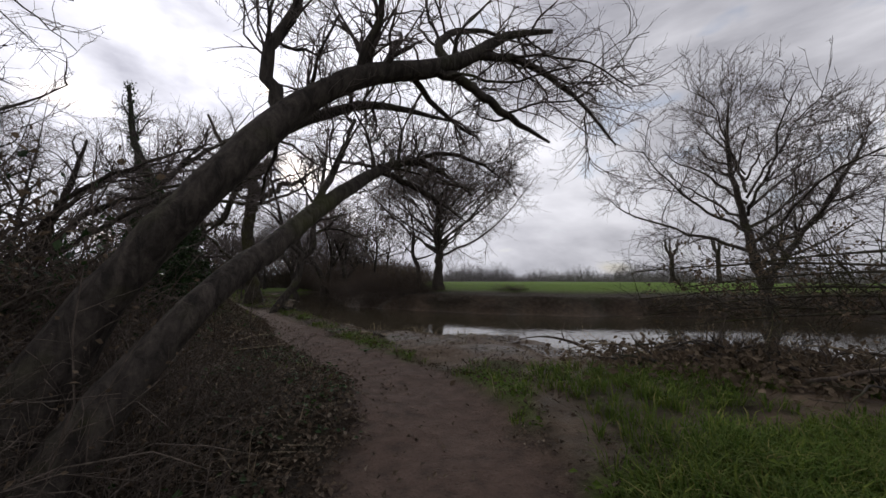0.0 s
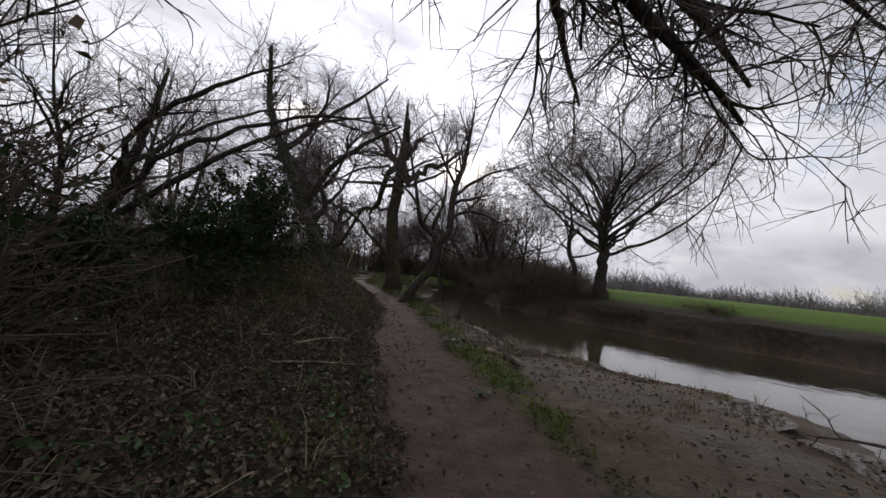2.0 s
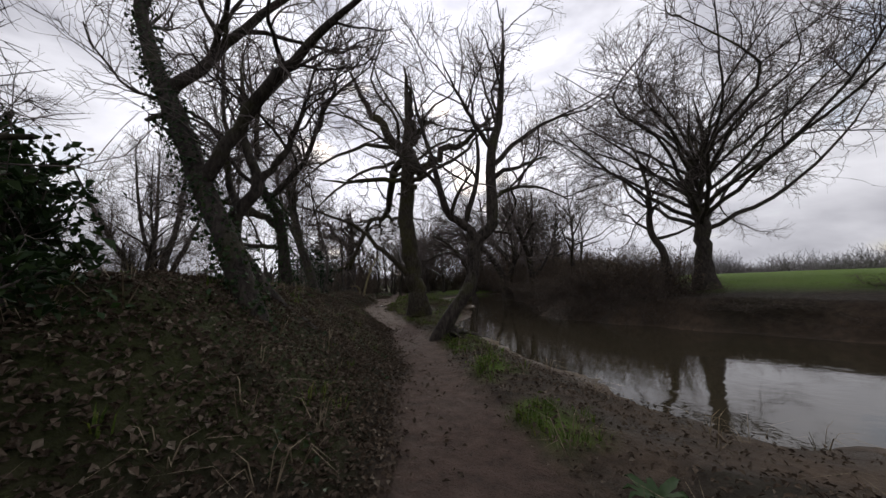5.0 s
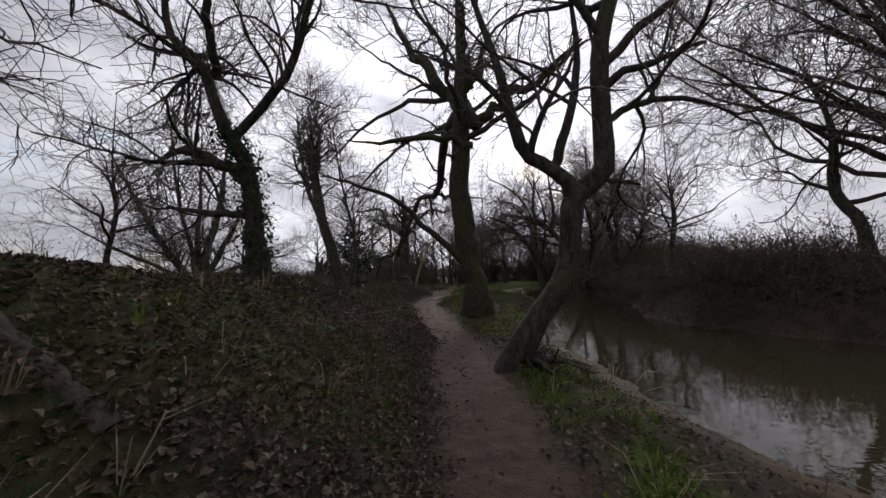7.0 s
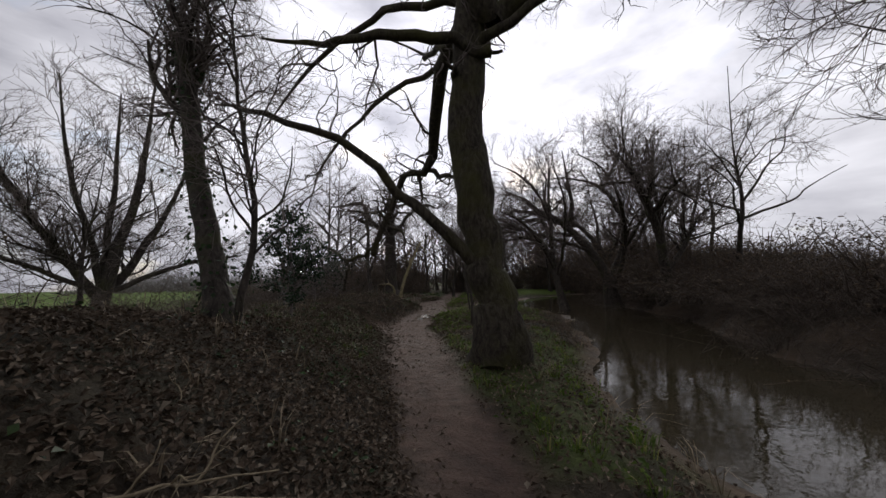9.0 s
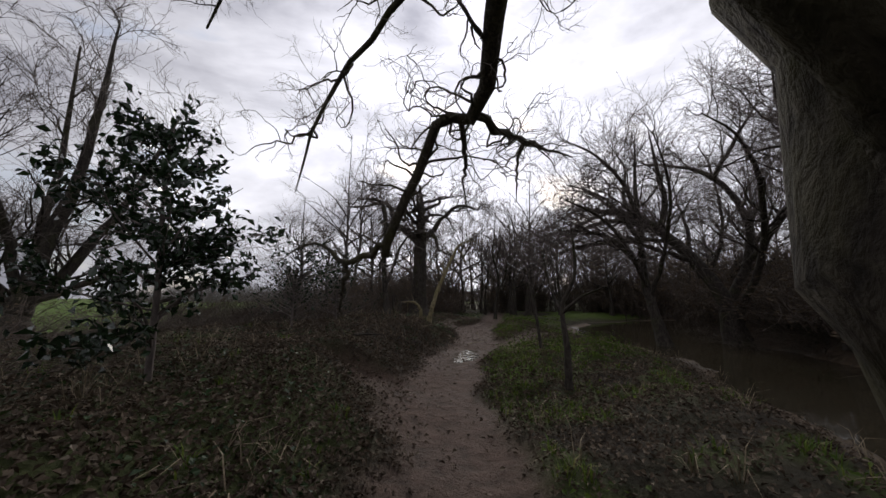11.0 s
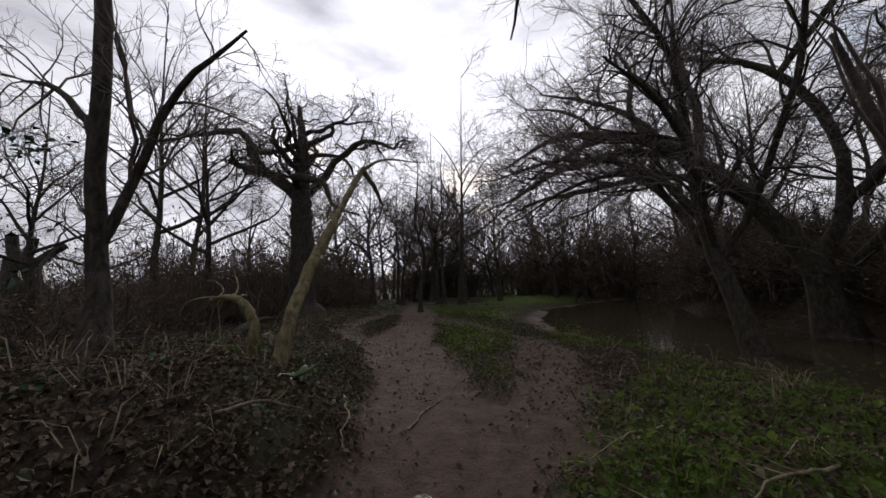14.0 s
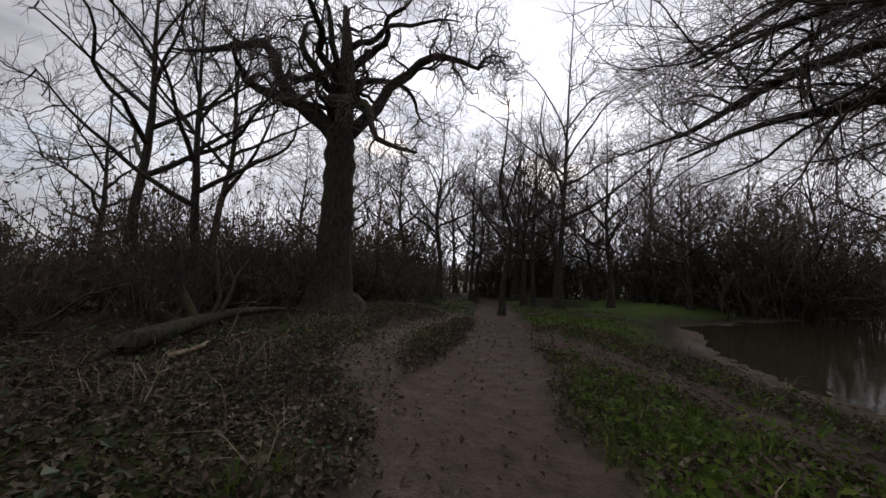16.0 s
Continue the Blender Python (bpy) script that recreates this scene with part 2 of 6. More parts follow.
def tubes(P, R, sides, rough=0.0):
    """Tapered tubes round B polylines of N points each: vertices and quads."""
    if sides >= 8:      # close the far end
        P = np.concatenate([P, P[:, -1:] + 0.15 * R[:, -1:, None] * unit(P[:, -1:] - P[:, -2:-1])], 1)
        R = np.concatenate([R, R[:, -1:] * 0.05], 1)
    B, N, _ = P.shape
    T = np.empty_like(P)
    T[:, 1:-1] = P[:, 2:] - P[:, :-2]
    T[:, 0], T[:, -1] = P[:, 1] - P[:, 0], P[:, -1] - P[:, -2]
    T = unit(T)
    mean = unit(P[:, -1] - P[:, 0])
    ref = np.where(np.abs(mean[:, 2:3]) > 0.75, np.array([[1.0, 0.2, 0]]), np.array([[0, 0.1, 1.0]]))[:, None, :]
    U = np.empty_like(T)
    U[:, 0] = unit(np.cross(T[:, 0], np.broadcast_to(ref[:, 0], T[:, 0].shape)))
    for k in range(1, N):      # carry the frame along without twisting
        U[:, k] = unit(U[:, k - 1] - (U[:, k - 1] * T[:, k]).sum(1, keepdims=True) * T[:, k])
    V = np.cross(T, U)
    a = np.arange(sides) * 2 * np.pi / sides
    rr = R[:, :, None] * np.ones(sides)
    if rough:
        lump = rng.normal(0, 1, (B, N, sides))
        lump = (lump + np.roll(lump, 1, 2) + np.roll(lump, -1, 2)) / 3
        lump[:, 1:-1] = (lump[:, 1:-1] + lump[:, 2:] + lump[:, :-2]) / 2
        rr = rr * (1 + rough * lump)
    verts = P[:, :, None, :] + rr[..., None] * (np.cos(a)[None, None, :, None] * U[:, :, None, :] + np.sin(a)[None, None, :, None] * V[:, :, None, :])
    base = np.arange(B * N * sides).reshape(B, N, sides)
    nx = np.roll(base, -1, 2)
    q = np.stack([base[:, :-1], nx[:, :-1], nx[:, 1:], base[:, 1:]], -1).reshape(-1, 4)
    return verts.reshape(-1, 3), q


def merge(*vq):
    vs, qs, o = [], [], 0
    for v, q in vq:
        vs.append(v)
        qs.append(q + o)
        o += len(v)
    return np.vstack(vs), np.vstack(qs)


def grow(P, R, n, span, angle, length, rfac, npts, wig, up, rmin, lift=0.0, tip=0.35, shrink=0.5):
    """n side shoots on the polylines P of radii R."""
    B, N, _ = P.shape
    ln = np.linalg.norm(P[:, -1] - P[:, 0], axis=1) + 0.05
    i = rng.choice(B, n, p=ln / ln.sum())
    t = span[0] + (span[1] - span[0]) * rng.random(n)
    s = t * (N - 1)
    k = np.minimum(s.astype(int), N - 2)
    f = (s - k)[:, None]
    st = P[i, k] * (1 - f) + P[i, k + 1] * f
    r0 = R[i, k] * (1 - f[:, 0]) + R[i, k + 1] * f[:, 0]
    tan = unit(P[i, k + 1] - P[i, k])
    perp = rng.normal(size=(n, 3))
    perp = unit(perp - (perp * tan).sum(1, keepdims=True) * tan)
    a = np.radians(angle[0] + (angle[1] - angle[0]) * rng.random(n))[:, None]
    d = unit(np.cos(a) * tan + np.sin(a) * perp + np.array([0, 0, lift]))
    L = length * (0.55 + 0.9 * rng.random(n)) * (1 - shrink * t)
    r0 = np.maximum(r0 * rfac * (0.7 + 0.5 * rng.random(n)), rmin)
    out = np.empty((n, npts, 3))
    out[:, 0] = st
    for j in range(1, npts):
        d = unit(d + rng.normal(0, wig, (n, 3)) + np.array([0, 0, up]))
        out[:, j] = out[:, j - 1] + d * (L / (npts - 1))[:, None]
    rad = r0[:, None] * np.linspace(1, tip, npts)[None, :]
    return out, rad


def limb_arrays(limbs, n, jitter=0.0):
    P = np.stack([catmull(l, n) for l in limbs])
    R = np.maximum(P[..., 3], 0.004)
    P = P[..., :3].copy()
    if jitter:
        P[:, 1:-1] += rng.normal(0, 1, P[:, 1:-1].shape) * jitter * R[:, 1:-1, None]
    return P, R


def make_tree(name, at, trunk, limbs, levels, label, bark=None, twig=None, sides=16, flare=1.5, group="", rough=0.06, jitter=0.25, rot=0.0, single=True):
    """trunk, limbs: (x, y, z, radius) along each axis, from the tree's own foot; levels: shoots on the limbs, then on those, and so on."""
    bark, twig = bark or M_BARK, twig or M_TWIG
    root = new(name)
    root.empty_display_size = 0.3
    root.matrix_world = pose(*at, 0, 0, rot)
    tagged(root, label, "tree", group)
    tp, tr = limb_arrays([trunk], 26, jitter * 0.3)
    k = np.clip(1 - np.linspace(0, 1, 26) * 5, 0, 1)
    tr = tr * (1 + (flare - 1) * k ** 2)[None, :]
    v, q = tubes(tp, tr, sides, rough)
    if flare > 1.2:      # root buttresses
        ang = rng.random() * 6
        c = tp[0][np.repeat(np.minimum(np.arange(27), 25), sides)]
        d = v - c
        az = np.arctan2(d[:, 1], d[:, 0])
        kk = np.repeat(np.append(k, 0), sides)
        d *= (1 + 0.28 * kk * (0.5 + 0.5 * np.cos(5 * az + ang)))[:, None]
        v = c + d
    part_mesh("trunk", mesh_of("trunk", v, q), bark, root)
    P, R = tp, tr
    if limbs:
        P, R = limb_arrays(limbs, 14, jitter)
        for b in range(len(limbs)):
            v, q = tubes(P[b:b + 1], R[b:b + 1], 9, rough)
            part_mesh("limb", mesh_of("limb", v, q), bark, root)
        P2, R2 = limb_arrays([trunk], 28)
        P, R = np.vstack([P, P2[:, 14:]]), np.vstack([R, R2[:, 14:]])
    coarse, fine = [], []
    for lv in levels:
        lv = dict(lv)
        sd = lv.pop("sides", 4)
        P, R = grow(P, R, **lv)
        if sd >= 5 and single:
            for b in range(len(P)):
                part_mesh("branch", mesh_of("branch", *tubes(P[b:b + 1], R[b:b + 1], sd)), bark, root)
        else:
            (coarse if sd >= 5 else fine).append(tubes(P, R, sd))
    if coarse:
        part_mesh("branchwork", mesh_of("branchwork", *merge(*coarse)), bark, root)["kind"] = "stuff"
    if fine:
        part_mesh("crown", mesh_of("crown", *merge(*fine)), twig, root)["kind"] = "stuff"
    return root


def leaf_cloud(points, normals, size, fold=0.25, aspect=0.6):
    """Small folded leaves: two quads... each leaf is a bent four-cornered blade at a point with a facing."""
    n = len(points)
    nz = unit(normals)
    r = rng.normal(size=(n, 3))
    u = unit(r - (r * nz).sum(1, keepdims=True) * nz)
    w = np.cross(nz, u)
    s = (size * (0.6 + 0.8 * rng.random(n)))[:, None]
    a = points - u * s * 0.5
    b = points + w * s * aspect * 0.5 + nz * s * fold * 0.5
    c = points + u * s * 0.5
    d = points - w * s * aspect * 0.5 + nz * s * fold * 0.5
    v = np.stack([a, b, c, d], 1).reshape(-1, 3)
    i = np.arange(n)[:, None] * 4
    t = np.concatenate([i + np.array([[0, 1, 2]]), i + np.array([[0, 2, 3]])])
    return v, t


# ---------------------------------------------------------------- the lie of the land
PATH_LINE = [(0.6, -60), (0.6, -8), (0.5, -2), (0.45, 2), (0.25, 4.5), (-0.6, 6.5), (-2.1, 8.4), (-3.7, 10.6), (-5.3, 13), (-7, 15.3), (-8.8, 17.6), (-11.2, 20.0),
             (-13.7, 22.6), (-15.6, 24.6), (-17.0, 26.6), (-18.3, 29.3), (-19.6, 31.2), (-20.9, 32.7), (-22.0, 34.3), (-23.0, 36.6), (-25.0, 40.2), (-27.6, 44.4), (-31, 50), (-37, 58), (-70, 110)]
# trodden side ways: left off the bend, round the river side of the grass island, round the landward side of the next one
SIDE_WAYS = [([(-14.6, 23.1), (-15.5, 23.6), (-16.5, 23.7)], 0.42), ([(-17.6, 29.6), (-17.8, 31.8), (-18.6, 34.2), (-20.6, 36.6), (-23.2, 38.8)], 0.42), ([(-21.4, 33.0), (-23.6, 34.2), (-25.3, 36.6), (-26.4, 40)], 0.36)]
NEAR_BANK = [(90, 3), (14, 7), (9, 8.5), (6, 9.6), (3.6, 10.8), (2.4, 12.4), (0.9, 12.9), (-0.3, 13.7), (-1.8, 13.9), (-3.1, 15), (-4.4, 16.2), (-5.3, 17.2), (-6.3, 18.3),
             (-7.4, 19.7), (-8.4, 21), (-9.2, 22.4), (-9.8, 24.5), (-10.6, 27), (-11.8, 30), (-13.2, 33), (-14.8, 35.4), (-17.4, 36.8), (-19.0, 39.0), (-20.3, 42.4), (-20.8, 47), (-18.5, 53), (-13, 62), (10, 112)]
FAR_BANK = [(90, 16), (14, 19.6), (9, 19.6), (5.5, 19.6), (2, 20.6), (-1, 22), (-3.8, 23.5), (-5.8, 24.6), (-7.2, 26.5), (-7.8, 29), (-9.0, 33), (-11.0, 36.6), (-12.8, 39.2), (-13.6, 42), (-14.6, 45), (-15, 48), (-13.2, 54), (-8, 62), (18, 108)]


def along(x, y, line):
    """Signed distance to a line (positive to the right of its run) and the run's length there."""
    best = np.full(x.shape, 1e9)
    sgn, run = np.zeros(x.shape), np.zeros(x.shape)
    s0 = 0.0
    for (ax, ay), (bx, by) in zip(line[:-1], line[1:]):
        dx, dy = bx - ax, by - ay
        l2 = dx * dx + dy * dy
        t = np.clip(((x - ax) * dx + (y - ay) * dy) / l2, 0, 1)
        ex, ey = x - ax - t * dx, y - ay - t * dy
        d = np.hypot(ex, ey)
        m = d < best
        best = np.where(m, d, best)
        sgn = np.where(m, np.where(dy * (x - ax) - dx * (y - ay) >= 0, 1.0, -1.0), sgn)
        run = np.where(m, s0 + t * math.sqrt(l2), run)
        s0 += math.sqrt(l2)
    return best * sgn, run - 52.0


def sm(a, b, x):
    t = np.clip((x - a) / (b - a), 0, 1)
    return t * t * (3 - 2 * t)


_tab = np.random.default_rng(3).random((256, 256))


def vnoise(x, y, f):
    x, y = x * f + 500.3, y * f + 500.7
    i, j = np.floor(x).astype(int), np.floor(y).astype(int)
    u, v = x - i, y - j
    u, v = u * u * (3 - 2 * u), v * v * (3 - 2 * v)
    g = lambda a, b: _tab[a % 256, b % 256]
    return (g(i, j) * (1 - u) + g(i + 1, j) * u) * (1 - v) + (g(i, j + 1) * (1 - u) + g(i + 1, j + 1) * u) * v - 0.5


PUDDLES = [(-17.5, 27.8, 0.29, 0.82, 28), (2.35, 8.3, 0.45, 0.9, 10), (1.55, 10.0, 0.35, 0.7, -30)]
WATER_Z = -0.35


def land(x, y):
    """Height and ground-cover masks at x, y."""
    x, y = np.asarray(x, float), np.asarray(y, float)
    dp, s = along(x, y, PATH_LINE)
    sn, _ = along(x, y, NEAR_BANK)
    sf, _ = along(x, y, FAR_BANK)
    half = np.interp(s, [0, 14, 20, 24, 33, 38, 42, 46, 50, 54, 60], [0.8, 0.72, 0.6, 0.48, 0.5, 0.58, 0.72, 0.68, 0.85, 0.7, 0.7])
    wob = vnoise(x, y, 1.3) * 0.5 + vnoise(x, y, 4.0) * 0.25
    rim = np.abs(dp) - half + wob * 0.55
    path = 1 - sm(-0.12, 0.22, rim)
    side = np.zeros(x.shape)
    for way, w_ in SIDE_WAYS:
        ds, _ = along(x, y, way)
        side = np.maximum(side, 1 - sm(w_ - 0.15, w_ + 0.35, np.abs(ds) + wob * 0.7))
    path = np.maximum(path, 0.9 * side)
    rough = vnoise(x, y, 0.45) * 0.22 + vnoise(x, y, 1.5) * 0.10 + vnoise(x, y, 4.5) * 0.05
    hb = np.interp(s, [0, 16, 18.5, 20.5, 23, 27, 31, 35, 40, 44, 47, 50, 56], [0.25, 0.28, 0.45, 1.3, 1.45, 1.3, 1.0, 0.6, 0.65, 0.7, 0.4, 0.2, 0.12])
    left = hb * sm(0.50, np.interp(s, [0, 15, 20, 30, 36, 44, 50], [4.6, 4.0, 2.7, 3.2, 2.3, 1.9, 3.0]), -dp) * (1 - 0.8 * sm(32, 35, s) * sm(6, 13, -dp)) * (1 - 0.75 * side) + 0.10 * sm(0.0, 0.5, -dp - half)
    # river side
    reach = np.interp(s, [0, 19, 25, 38, 43, 60], [4.2, 3.6, 1.7, 1.8, 3.6, 3.6])
    right = WATER_Z - 0.02 + (0.37 + 0.10 * sm(0.2, 1.2, dp - half)) * sm(0, 1, -sn / reach)
    h = np.where(dp < 0, left, right)
    bed = WATER_Z - 0.5 * sm(0.0, 1.6, np.minimum(sn, -sf)) - 0.02
    wet = (sn > 0) & (sf < 0)
    h = np.where(wet & (dp > 0), bed, h)
    far = (sf >= 0) & (dp > 0)
    fb = WATER_Z - 0.02 + 0.95 * sm(0, 1.3, sf + vnoise(x, y, 0.9) * 0.8) + 0.62 * sm(1.0, 7.0, sf)
    h = np.where(far, fb, h)
    damp = np.where(far & (sf > 3), 0.35, 1.0) * (1 - 0.82 * path) * np.where(wet, 0.1, 1.0) * np.where((dp > 0) & (sn > -1.2), 0.45, 1.0)
    h = h + rough * damp
    h = h + path * (0.045 * vnoise(x, y, 1.6) + 0.012 * vnoise(x, y, 4.0)) - 0.035 * path
    for px, py, a, b, ang in PUDDLES:
        c, n_ = math.cos(radians(ang)), math.sin(radians(ang))
        u, v = (x - px) * c + (y - py) * n_, -(x - px) * n_ + (y - py) * c
        e = np.hypot(u / a, v / b) + vnoise(x, y, 2.5) * 0.9
        h = h - 0.06 * (1 - sm(0.5, 1.5, e))
    beach = np.interp(s, [4, 9, 19, 25], [0, 1, 1, 0]) * sm(-0.2, 0.6, rim) * (dp > 0)
    mud = np.clip(np.maximum(beach * (1 - 0.85 * sm(0.05, 0.25, vnoise(x, y, 0.8) + 0.35 * vnoise(x, y, 3))), 1 - sm(0.35, 0.9, -sn)), 0, 1)
    mud = np.where((dp > 0) & ~far, mud, 0)
    mud = np.maximum(mud, np.where(far, 1 - sm(0.2, 1.3, sf), 0) * 0.6)
    patch = sm(-0.05, 0.2, vnoise(x, y, 0.35) + 0.4 * vnoise(x, y, 1.7))
    grass = np.where(far, sm(2.2, 4.5, sf), 0)
    gr = np.interp(s, [0, 9, 14, 16, 25, 33, 37, 60], [0.9, 0.2, 0.2, 0.35, 0.3, 0.2, 0.75, 0.6]) * patch * sm(0, 0.4, rim) * np.where(s > 38, sm(0.8, 2.2, -sn), 1.0) * (1 - side)
    grass = np.where((dp > 0) & ~far & ~wet, np.maximum(grass, gr), grass)
    lush = np.exp(-(((x - 3.9) / 2.1) ** 2 + ((y - 3.0) / 1.0) ** 2) ** 2)
    grass = np.maximum(grass, np.where(dp > 0.9, lush, 0))
    mud = mud * (1 - lush)
    mound = np.exp(-(((x + 14.6) / 2.3) ** 2 + ((y - 27.4) / 2.6) ** 2) ** 2) * sm(-0.22, 0.3, vnoise(x, y, 1.1) + 0.7 * vnoise(x, y, 2.9))
    grass = np.maximum(grass, np.where(dp > 0.8, mound, 0)) * (1 - side)
    h = h + 0.2 * np.where(dp > 0.6, mound, 0) * sm(0.6, 1.6, dp)
    for ix, iy, ia, ib in ((-19.6, 33.6, 0.75, 1.5), (-23.6, 35.6, 0.6, 1.1), (-17.6, 35.0, 1.2, 1.2)):
        isl = np.exp(-(((x - ix) * 0.86 + (y - iy) * 0.5) / ia) ** 2 - ((-(x - ix) * 0.5 + (y - iy) * 0.86) / ib) ** 2) * (1 - 0.5 * path)
        grass = np.maximum(grass, np.where(sn < -0.3, sm(0.25, 0.6, isl), 0))
        h = h + 0.13 * isl
    edge = np.exp(-((dp - half - 0.38) / 0.33) ** 2) * np.interp(s, [8, 12, 26, 30], [0.2, 1, 1, 0.3]) * sm(-0.12, 0.12, vnoise(x, y, 0.9) + 0.5 * vnoise(x, y, 2.6))
    grass = np.where((dp > 0) & ~far & ~wet, np.maximum(grass, edge), grass)
    mud = mud * (1 - 0.8 * np.where(dp > 0, edge, 0))
    lf = np.interp(s, [0, 60], [0.15, 0.3]) * patch * sm(0.1, 0.5, rim)
    grass = np.where(dp <= 0, np.maximum(lf, sm(9, 14, -dp) * 0.75), grass)
    return h, path, mud, grass, dp, s, sn, sf


def ground_z(x, y):
    return float(land(np.array([x]), np.array([y]))[0][0])


def spread(core0, core1, step, far):
    a = list(np.arange(core0, core1, step))
    d, lo, hi = step, a[0], a[-1]
    left_, right_ = [], []
    while lo > -far:
        d *= 1.22
        lo -= d
        left_.append(lo)
    d = step
    while hi < far:
        d *= 1.22
        hi += d
        right_.append(hi)
    return np.array(left_[::-1] + a + right_)


gx, gy = spread(-33, 10, 0.165, 1800), spread(-2, 46, 0.165, 1800)
GX, GY = np.meshgrid(gx, gy)
H, A_path, A_mud, A_grass, *_ = land(GX, GY)
nx_, ny_ = len(gx), len(gy)
ii = np.arange(nx_ * ny_).reshape(ny_, nx_)
gq = np.stack([ii[:-1, :-1], ii[:-1, 1:], ii[1:, 1:], ii[1:, :-1]], -1).reshape(-1, 4)
gme = mesh_of("ground", np.stack([GX, GY, H], -1).reshape(-1, 3), gq)
for key, arr in (("path", A_path), ("mud", A_mud), ("grass", A_grass)):
    gme.attributes.new(key, "FLOAT", "POINT").data.foreach_set("value", arr.astype(np.float32).ravel())
ground = part_mesh("ground", gme, M_GROUND)
tagged(ground, "muddy woodland path, leaf-strewn banks and a green field", "ground", kind="structure")

# river water
wx, wy = np.linspace(-70, 90, 60), np.linspace(2, 120, 50)
WX, WY = np.meshgrid(wx, wy)
sn_, _ = along(WX, WY, NEAR_BANK)
keep = sn_ > -3.5
wi = np.arange(WX.size).reshape(WX.shape)
wq = np.stack([wi[:-1, :-1], wi[:-1, 1:], wi[1:, 1:], wi[1:, :-1]], -1).reshape(-1, 4)
wk = keep.ravel()[wq].any(1)
river = part_mesh("river_water", mesh_of("river_water", np.stack([WX, WY, np.full(WX.shape, WATER_Z)], -1).reshape(-1, 3), wq[wk]), M_WATER)
tagged(river, "still brown river water reflecting the grey sky", "water", kind="structure")


def puddle(px, py, a, b, ang, sink):
    n = 40
    th = np.linspace(0, 2 * np.pi, n, endpoint=False)
    k = 1.25 + 0.12 * np.sin(3 * th + px) + 0.08 * np.sin(7 * th)
    u, v = a * k * np.cos(th), b * k * np.sin(th)
    c, s = math.cos(radians(ang)), math.sin(radians(ang))
    X, Y = px + u * c - v * s, py + u * s + v * c
    z = ground_z(px, py) + sink
    vs = np.vstack([np.stack([X, Y, np.full(n, z)], 1), [[px, py, z]]])
    tr = [(i, (i + 1) % n, n) for i in range(n)]
    ob = part_mesh("puddle", mesh_of("puddle", vs, None, tr), M_PUDDLE)
    tagged(ob, "shallow rain puddle lying in the brown mud", "puddle", kind="structure")


for i_, p_ in enumerate(PUDDLES):
    puddle(*p_, 0.036)


# ---------------------------------------------------------------- named trees
def foot(x, y, sink=0.08):
    return (x, y, ground_z(x, y) - sink)


def oak_levels(k=1.0, size=1.0, droop=0.0):
    return [dict(n=int(34 * k), span=(0.25, 1.0), angle=(25, 65), length=3.0 * size, rfac=0.6, npts=9, wig=0.20, up=0.06 - droop, rmin=0.02, sides=6),
            dict(n=int(190 * k), span=(0.15, 1.0), angle=(25, 65), length=1.7 * size, rfac=0.6, npts=7, wig=0.22, up=0.04 - droop, rmin=0.010, sides=4),
            dict(n=int(900 * k), span=(0.1, 1.0), angle=(25, 60), length=0.9 * size, rfac=0.6, npts=5, wig=0.22, up=0.03 - droop, rmin=0.006, sides=3),
            dict(n=int(2600 * k), span=(0.15, 1.0), angle=(25, 60), length=0.45 * size, rfac=0.7, npts=4, wig=0.22, up=0.02 - droop, rmin=0.004, sides=3)]


def crown_limbs(h0, h1, reach, n, r, curve=0.35, seed=0, base=(0, 0), squash=1.0, rise=50, axis=None):
    """Limbs that spring from an upright axis between h0 and h1."""
    g = np.random.default_rng(seed)
    out = []
    for i in range(n):
        f = i / max(1, n - 1)
        a = i * 2.4 + g.uniform(-0.4, 0.4)
        z0 = h0 + (h1 - h0) * f * 0.55
        el = radians(18 + rise * f + g.uniform(-8, 8))
        L = reach * (1.05 - 0.35 * f) * g.uniform(0.85, 1.1)
        r0 = r * (0.62 - 0.3 * f)
        pts = []
        if axis:
            az_ = [p[2] for p in axis]
            base = (float(np.interp(z0, az_, [p[0] for p in axis])), float(np.interp(z0, az_, [p[1] for p in axis])))
        for k in range(5):
            t = k / 4
            e = el + curve * t * (0.4 - f)
            d = L * t
            pts.append((base[0] + math.cos(a + 0.25 * t * g.uniform(-1, 1)) * math.cos(e) * d, base[1] + math.sin(a + 0.25 * t * g.uniform(-1, 1)) * math.cos(e) * d * squash,
                        z0 + math.sin(e) * d + g.uniform(-0.15, 0.15) * t, r0 * (1 - 0.82 * t)))
        out.append(pts)
    return out


# broad field oak beyond the river
fine = [dict(n=170, span=(0.2, 1.0), angle=(25, 65), length=2.6, rfac=0.5, npts=9, wig=0.2, up=0.04, rmin=0.016, sides=5),
        dict(n=900, span=(0.15, 1.0), angle=(25, 60), length=1.6, rfac=0.6, npts=6, wig=0.2, up=0.03, rmin=0.013, sides=3),
        dict(n=2900, span=(0.15, 1.0), angle=(25, 55), length=1.0, rfac=0.6, npts=5, wig=0.2, up=0.02, rmin=0.010, sides=3),
        dict(n=5200, span=(0.2, 1.0), angle=(25, 55), length=0.55, rfac=0.7, npts=3, wig=0.18, up=0.01, rmin=0.007, sides=3)]
dense = [dict(lv, n=int(lv["n"] * 1.5)) for lv in fine]
